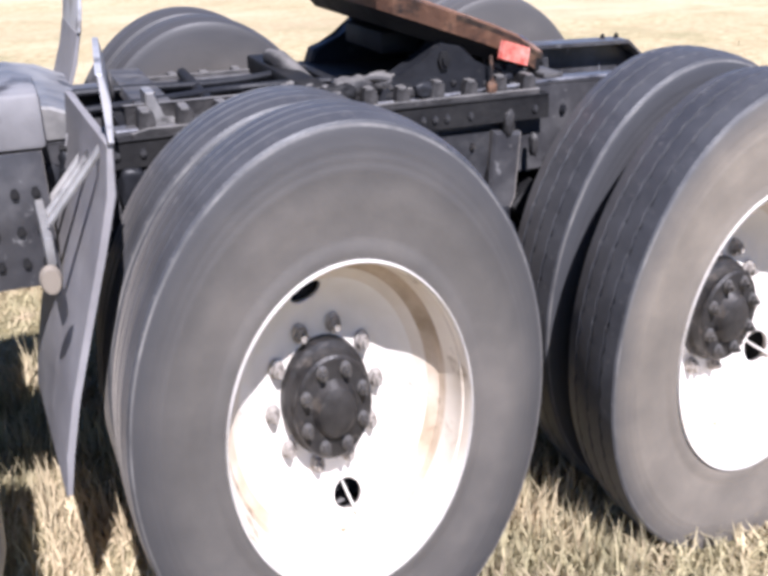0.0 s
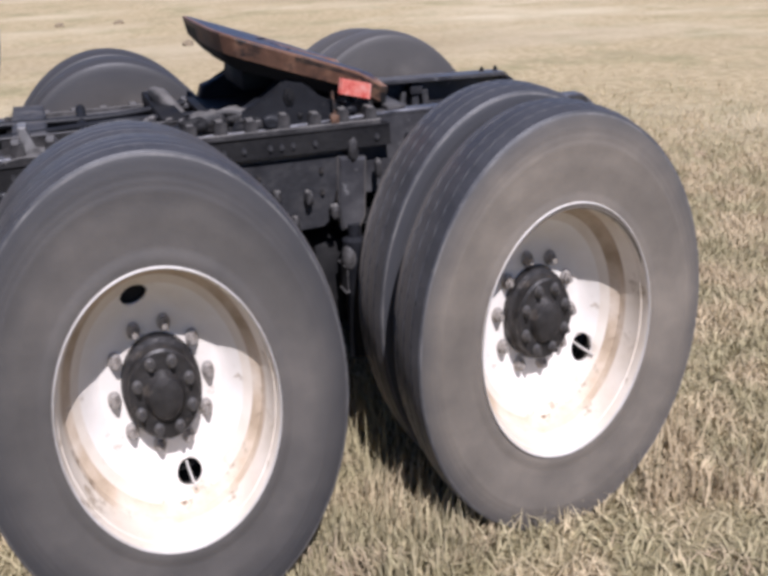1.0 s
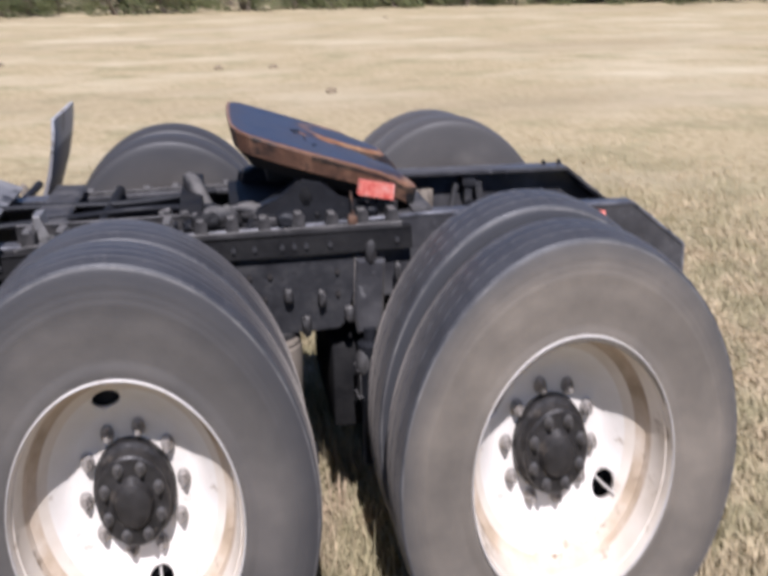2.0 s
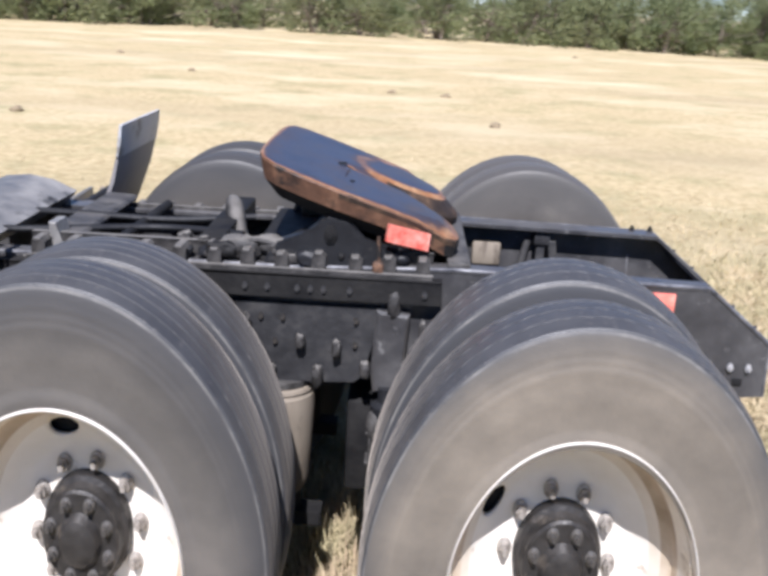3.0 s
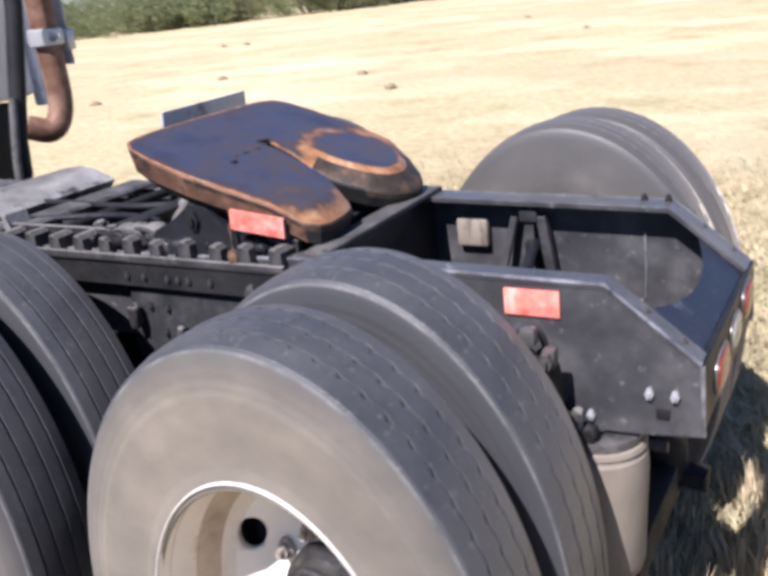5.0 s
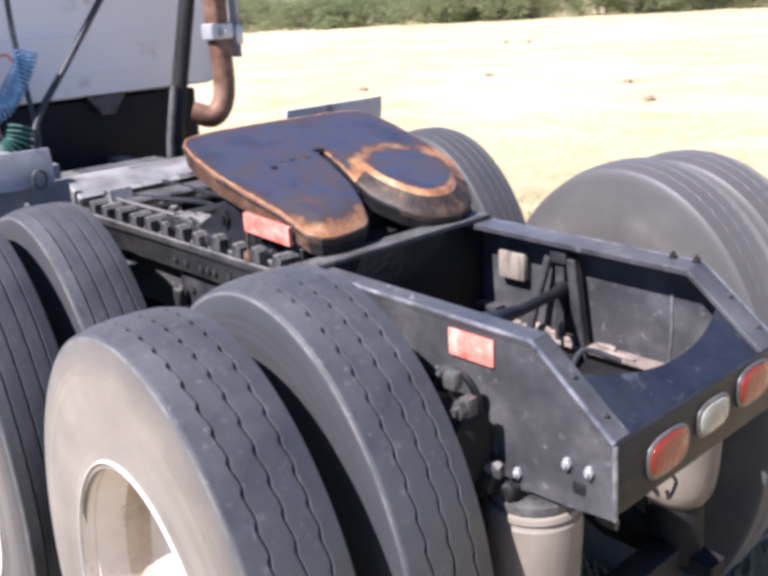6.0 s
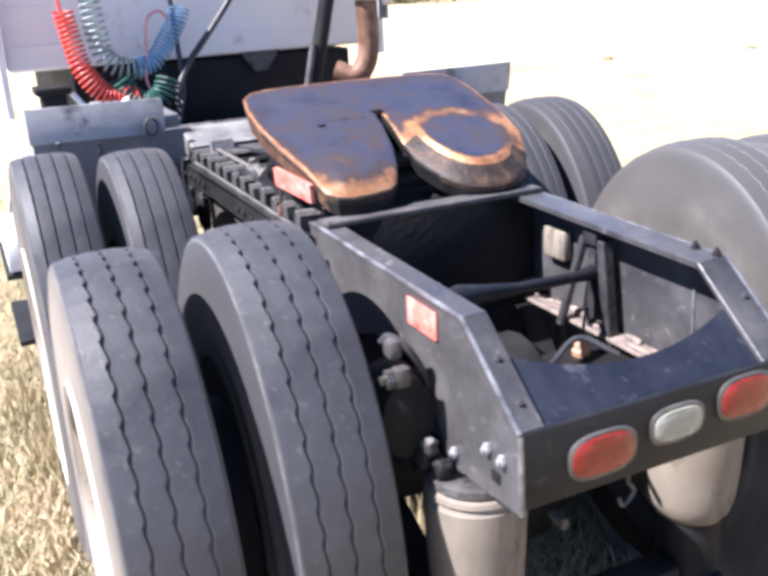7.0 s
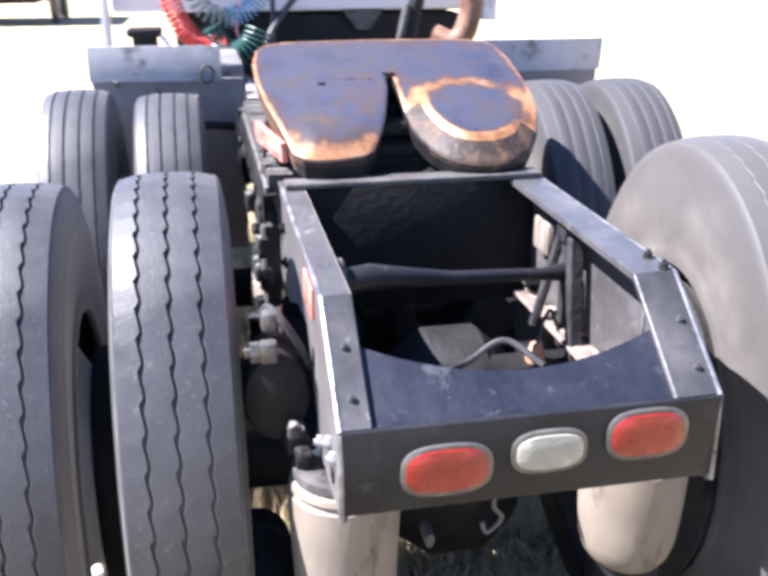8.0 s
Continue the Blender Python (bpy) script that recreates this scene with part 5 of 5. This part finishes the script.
for k in range(11):
    x = -0.74 + 0.052 * k + rnd.uniform(-0.012, 0.012)
    casting("rail_bracket", (x, -0.378 + rnd.uniform(-0.014, 0.006), rnd.uniform(1.00, 1.15)), (rnd.uniform(0.02, 0.036), 0.020, rnd.uniform(0.04, 0.09)), rnd.choice((FRAME, BLACK)), "dusty iron bracket bolted to the rail", 300 + k * 2.3)

# ---- quarter fenders ahead of the drive wheels ----
def quarter_fender(ya, yb, s, ahead=0.0):
    line = [(-0.400, 1.425), (-0.392, 1.375), (-0.396, 1.305), (-0.402, 1.21), (-0.435, 1.10), (-0.475, 0.97), (-0.520, 0.82), (-0.548, 0.70), (-0.562, 0.61)] if s < 0 else [(-0.345, 1.415), (-0.352, 1.36), (-0.362, 1.30), (-0.385, 1.21), (-0.432, 1.10), (-0.485, 0.97), (-0.525, 0.82), (-0.550, 0.65), (-0.572, 0.42)]
    line = [(x + ahead, z + 0.3 * ahead * (z > 1.2)) for x, z in line]

    def sheet(pts, t):
        return [(x - t, z) for x, z in pts] + [(x, z) for x, z in reversed(pts)]
    def skewed(bm, k):
        for v in bm.verts:
            v.co.x += k * (v.co.y - ya)
        return bm
    k1, k2 = (0.105, -0.04) if s < 0 else (0.0, 0.0)
    f = part("quarter_fender", skewed(prism(bmesh.new(), sheet(line[:3], 0.012), "y", ya, yb, 0.003), k1), FENDER_GREY if s < 0 else PLATE_GREY, truck, "grey sheet quarter fender ahead of the drive tyres")
    part("flap", skewed(prism(bmesh.new(), sheet(line[2:], 0.014), "y", ya + 0.01, yb + (0.075 if s < 0 else -0.01), 0.003), k2), FLAP_RUBBER, f, "hanging grey rubber mud flap")
    bm = bmesh.new()
    for k in range(3 if s < 0 else 0):
        y = ya + (yb - ya) * (0.2 + 0.3 * k)
        tube(bm, [(-0.385, y, 1.31 - 0.03 * k), (-0.46, y, 1.22 - 0.03 * k), (-0.520, y, 1.15 - 0.03 * k)], 0.008, 8)
    box(bm, (-0.536, ya + 0.06, 1.075), (-0.518, ya + 0.34, 1.135), 0.006)
    part("fender_bracket", bm, DECK, f, "light grey bracket rods")
    bm = tube(bmesh.new(), [(-0.42, (ya + yb) / 2, 1.15), (-0.46, CY + s * 0.30, 1.12)], 0.016, 12)
    part("fender_arm", bm, FRAME, f)
    bm = lathe(bmesh.new(), [(0.0, 0.0), (0.0, 0.016), (0.012, 0.020), (0.02, 0.016), (0.022, 0.0)], 20, "y", (-0.535, ya - 0.012 if s < 0 else yb, 1.075), KZ)
    part("round_reflector", bm, BAG, f, "pale round reflector")


quarter_fender(-0.905, -0.450, -1)
quarter_fender(0.460, 0.950, 1, 0.058)

bm = tube(bmesh.new(), [(-0.345, -0.500 + 0.022 * math.cos(k * math.tau / 20), 1.330 + 0.030 * math.sin(k * math.tau / 20)) for k in range(21)], 0.004, 8)
part("tie_ring", bm, GREY_PART, truck, "dull steel tie ring on the fender sheet")

# ---- deck behind the cab ----
deck = part("deck_plate", boxed((-1.02, -0.36, 1.210), (-0.72, 0.26, 1.224), 0.003), DECK, truck, "worn grey deck plate behind the cab")
rib = link_mesh("deck_rib", boxed((-0.008, -0.30, 0), (0.008, 0.30, 0.006), 0.002), DECK)
for k in range(5):
    part("deck_rib", rib, None, deck).location = (-0.98 + k * 0.055, -0.05, 1.224)
bm = prism(bmesh.new(), [(-0.64, 1.19), (-0.42, 1.19), (-0.385, 1.235), (-0.46, 1.268), (-0.54, 1.282), (-0.62, 1.274)], "y", -0.36, 0.27, 0.006)
part("deck_beam", bm, DECK, truck, "dusty grey cross beam")
part("deck_strip", prism(bmesh.new(), [(-0.275, 1.222), (-0.180, 1.222), (-0.172, 1.230), (-0.180, 1.238), (-0.268, 1.242)], "y", -0.30, 0.24, 0.003), GREY_PART, truck, "worn dark grey strip of deck sheet")
bm = tube(bmesh.new(), [(-0.08, -0.30, 1.215), (-0.06, 0.20, 1.220)], 0.016, 12)
part("cross_tube", bm, BLACK, truck, "dusty black cross tube")
part("battery_box", boxed((-1.15, -0.60, 1.235), (-0.492, -0.366, 1.348), 0.012), STEP_GREY, truck, "pale grey step box beside the rail")

# added panel stands in for the rail face that the step box shades
low_panel = part("rail_stand_in", boxed((-1.15, -0.600, 0.945), (-0.505, -0.588, 1.232), 0.003), RAIL, truck, "dusty grey panel standing in for the sunlit rail side")
bolts("bolt", low_panel, [(x, -0.601, z) for x in (-0.53, -0.57, -0.62, -0.70, -0.80) for z in (1.00, 1.07, 1.15)], BLACK, 0.009, 0.006, "y", -1)

# ---- fuel tank and steps under the cab's near side ----
bm = lathe(bmesh.new(), [(-2.60, 0.0), (-2.60, 0.16), (-2.585, 0.195), (-2.56, 0.208), (-0.755, 0.208), (-0.730, 0.195), (-0.715, 0.16), (-0.715, 0.0)], 40, "x", (0, -0.745, 0.66), KZ)
tank = part("fuel_tank", bm, TANK, truck, "dull silver cylindrical fuel tank")
for x in (-2.2, -1.65, -1.1):
    part("tank_strap", lathe(bmesh.new(), [(x - 0.025, 0.2085), (x - 0.025, 0.213), (x + 0.025, 0.213), (x + 0.025, 0.2085)], 40, "x", (0, -0.745, 0.66), KZ, closed=True), BLACK, tank, "black tank strap")
part("step_riser", boxed((-1.35, -1.035, 0.765), (-0.80, -0.900, 0.880), 0.006), CAB_WHITE, tank, "white step riser")
for z in (0.745, 0.465):
    part("step_plate", boxed((-1.35, -1.050, z - 0.012), (-0.80, -0.900, z + 0.012), 0.004), BLACK, tank, "black step plate")
bm = bmesh.new()
for x in (-1.30, -0.86):
    box(bm, (x - 0.015, -0.965, 0.453), (x + 0.015, -0.93, 0.76), 0.003)
part("step_bracket", bm, BLACK, tank)

# ---- cab ----
def cab():
    x = -1.32
    body = part("cab", boxed((-3.6, -0.89, 1.475), (x, 0.80, 3.6), 0.03), CAB_WHITE, truck, "white painted cab with flat back wall")
    bm = bmesh.new()
    for z in (1.575, 1.735, 1.93, 2.12, 2.3):
        box(bm, (x - 0.004, -0.85, z), (x + 0.005, 0.50, z + 0.008), 0.002)
    part("panel_seam", bm, CAB_WHITE, body)
    part("side_extender", boxed((-1.36, 0.80, 1.425), (-1.30, 0.868, 3.4), 0.006), CAB_WHITE, body, "white side extender panel")
    part("side_extender", boxed((-1.34, -0.920, 1.30), (-1.20, -0.892, 3.4), 0.006), CAB_WHITE, body)
    # solid black block stands in for the shadow below the cab floor
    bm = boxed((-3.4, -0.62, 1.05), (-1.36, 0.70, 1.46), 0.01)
    part("underfloor_shade", bm, BLACK, body, "black block standing in for the shade under the cab floor")
    bm = prism(bmesh.new(), [(0.13, 1.485), (0.33, 1.485), (0.26, 1.39), (0.20, 1.39)], "x", x - 0.03, x - 0.01, 0.002)
    part("hanger_tab", bm, GREY_PART, body, "pale triangular tab below the wall")
    bm = tube(bmesh.new(), [(-0.95, 0.335, 1.22), (-0.95, 0.35, 1.36), (-0.95, 0.47, 1.85), (-0.95, 0.60, 3.3)], 0.034, 14)
    part("stack_support", bm, BLACK, truck, "black upright stack pipe")
    bm = tube(bmesh.new(), [(-0.92, 0.285, 1.22), (-0.92, 0.295, 1.30), (-0.93, 0.35, 1.52)], 0.016, 10)
    part("stay_rod", bm, GREY_PART, truck, "grey stay rod")
    ex = [(-1.02, 0.665, 3.3), (-1.02, 0.65, 1.75)]
    pipe = part("exhaust_pipe", tube(bmesh.new(), ex, 0.052, 18), RUST_PIPE, truck, "rusty brown upright exhaust stack")
    part("lower_elbow", tube(bmesh.new(), curve_points([(-1.02, 0.65, 1.72), (-1.02, 0.655, 1.52), (-1.02, 0.635, 1.41), (-1.03, 0.58, 1.355), (-1.08, 0.51, 1.38)], 6), 0.050, 18), RUST_PIPE, pipe, "rusty curved exhaust elbow")
    bm = lathe(bmesh.new(), [(1.685, 0.054), (1.69, 0.070), (1.72, 0.072), (1.75, 0.070), (1.755, 0.06)], 20, "z", (-1.02, 0.650, 0))
    bolt(bm, (-0.95, 0.62, 1.72), 0.014, 0.03, "x", 1)
    box(bm, (-1.00, 0.705, 1.66), (-0.96, 0.745, 1.74), 0.006)
    part("pipe_clamp", bm, TANK, pipe, "grey pipe clamp")
    part("heat_shield", boxed((-1.10, 0.745, 1.60), (-1.00, 0.755, 3.2), 0.003), PLATE_GREY, truck, "grey side shield")


cab()


def coil(name, ctrl, r, turns, wire, m, label):
    """A coiled hose along a hanging line."""
    line = curve_points(ctrl, 24)
    lengths = [0.0]
    for a, b in zip(line, line[1:]):
        lengths.append(lengths[-1] + (b - a).length)
    pts = []
    total = turns * 10
    k = 0
    for i in range(total + 1):
        u = i / total * lengths[-1]
        while k < len(line) - 2 and lengths[k + 1] < u:
            k += 1
        f = (u - lengths[k]) / max(1e-6, lengths[k + 1] - lengths[k])
        p = line[k].lerp(line[k + 1], f)
        t = (line[k + 1] - line[k]).normalized()
        s = t.cross(Vector((1, 0, 0))).normalized()
        o = t.cross(s)
        a = i / 10 * math.tau
        rr = r * (1 + 0.12 * noise.noise(p * 9))
        pts.append(p + (s * math.cos(a) + o * math.sin(a)) * rr)
    part(name, tube(bmesh.new(), pts, wire, 6), m, truck, label)


coil("air_hose", [(-1.11, -0.648, 1.72), (-1.10, -0.635, 1.62), (-1.08, -0.610, 1.49), (-1.07, -0.545, 1.39), (-1.06, -0.470, 1.36), (-1.05, -0.400, 1.37)], 0.040, 26, 0.0060, HOSE_RED, "red coiled air hose hanging behind the cab")
part("hose_tail", tube(bmesh.new(), curve_points([(-1.11, -0.655, 1.70), (-1.13, -0.665, 1.85), (-1.17, -0.665, 2.15)], 8), 0.007, 8), HOSE_RED, truck, "straight red hose end")
coil("air_hose", [(-1.16, -0.545, 2.15), (-1.12, -0.540, 1.78), (-1.10, -0.520, 1.56), (-1.10, -0.460, 1.485), (-1.10, -0.370, 1.465)], 0.042, 30, 0.0050, HOSE_GREY, "pale grey-green coiled hose hanging behind the cab")
coil("air_hose", [(-1.10, -0.390, 1.470), (-1.11, -0.310, 1.495), (-1.12, -0.245, 1.570), (-1.13, -0.190, 1.650), (-1.135, -0.170, 1.700)], 0.040, 20, 0.0050, HOSE_BLUE, "blue coiled air hose hanging in a loop")
coil("power_cable", [(-1.07, -0.470, 1.44), (-1.06, -0.430, 1.36), (-1.05, -0.370, 1.325), (-1.05, -0.310, 1.35), (-1.06, -0.270, 1.42)], 0.048, 15, 0.0065, HOSE_GREEN, "dark green coiled power cable")
part("thin_tube", tube(bmesh.new(), curve_points([(-1.12, -0.230, 1.665), (-1.11, -0.265, 1.695), (-1.10, -0.315, 1.670), (-1.09, -0.335, 1.600), (-1.08, -0.345, 1.50), (-1.06, -0.36, 1.42), (-1.05, -0.33, 1.33)], 10), 0.006, 8), HOSE_PINK, truck, "thin red tube looped among the hoses")
for ctrl, rr in (([(-1.20, 0.375, 2.1), (-1.16, 0.170, 1.86), (-1.12, -0.035, 1.62), (-1.08, -0.180, 1.46), (-1.05, -0.235, 1.36), (-1.02, -0.250, 1.25)], 0.014), ([(-1.2, -0.180, 2.1), (-1.16, -0.200, 1.78), (-1.12, -0.200, 1.55), (-1.06, -0.210, 1.38), (-1.0, -0.260, 1.24)], 0.011)):
    part("straight_hose", tube(bmesh.new(), curve_points(ctrl, 10), rr, 10), HOSE_BLACK, truck, "plain black hose")
part("white_tube", tube(bmesh.new(), curve_points([(-1.05, -0.670, 1.40), (-1.03, -0.610, 1.325), (-1.02, -0.530, 1.315), (-1.02, -0.450, 1.36)], 8), 0.012, 8), CAB_WHITE, truck, "white plastic tube")
bm = boxed((-1.16, -0.79, 1.25), (-1.04, -0.690, 1.42), 0.012)
box(bm, (-1.18, -0.810, 1.40), (-1.02, -0.670, 1.43), 0.006)
part("rubber_mount", bm, BLACK, truck, "black rubber cab mount")


# ---- a parked farm trailer far off ----
def farm_trailer():
    t = thing("farm_trailer", "faded dark red farm trailer parked far off", "trailer", at=(-22.4, -5.2, 0))
    part("body", boxed((-1.6, -1.4, 0.75), (1.6, 1.4, 1.9), 0.05), FARM_RED, t)
    wheel = link_mesh("trailer_wheel", lathe(bmesh.new(), [(-0.09, 0.12), (-0.10, 0.28), (-0.07, 0.34), (0.07, 0.34), (0.10, 0.28), (0.09, 0.12)], 24, kz=KZ), RUBBER)
    for x in (-0.9, 0.9):
        for y in (-1.2, 1.2):
            part("wheel", wheel, None, t).location = (x, y, 0.34 * KZ)
    part("chassis", boxed((-1.5, -0.9, 0.52), (1.5, 0.9, 0.75), 0.03), BLACK, t)


farm_trailer()
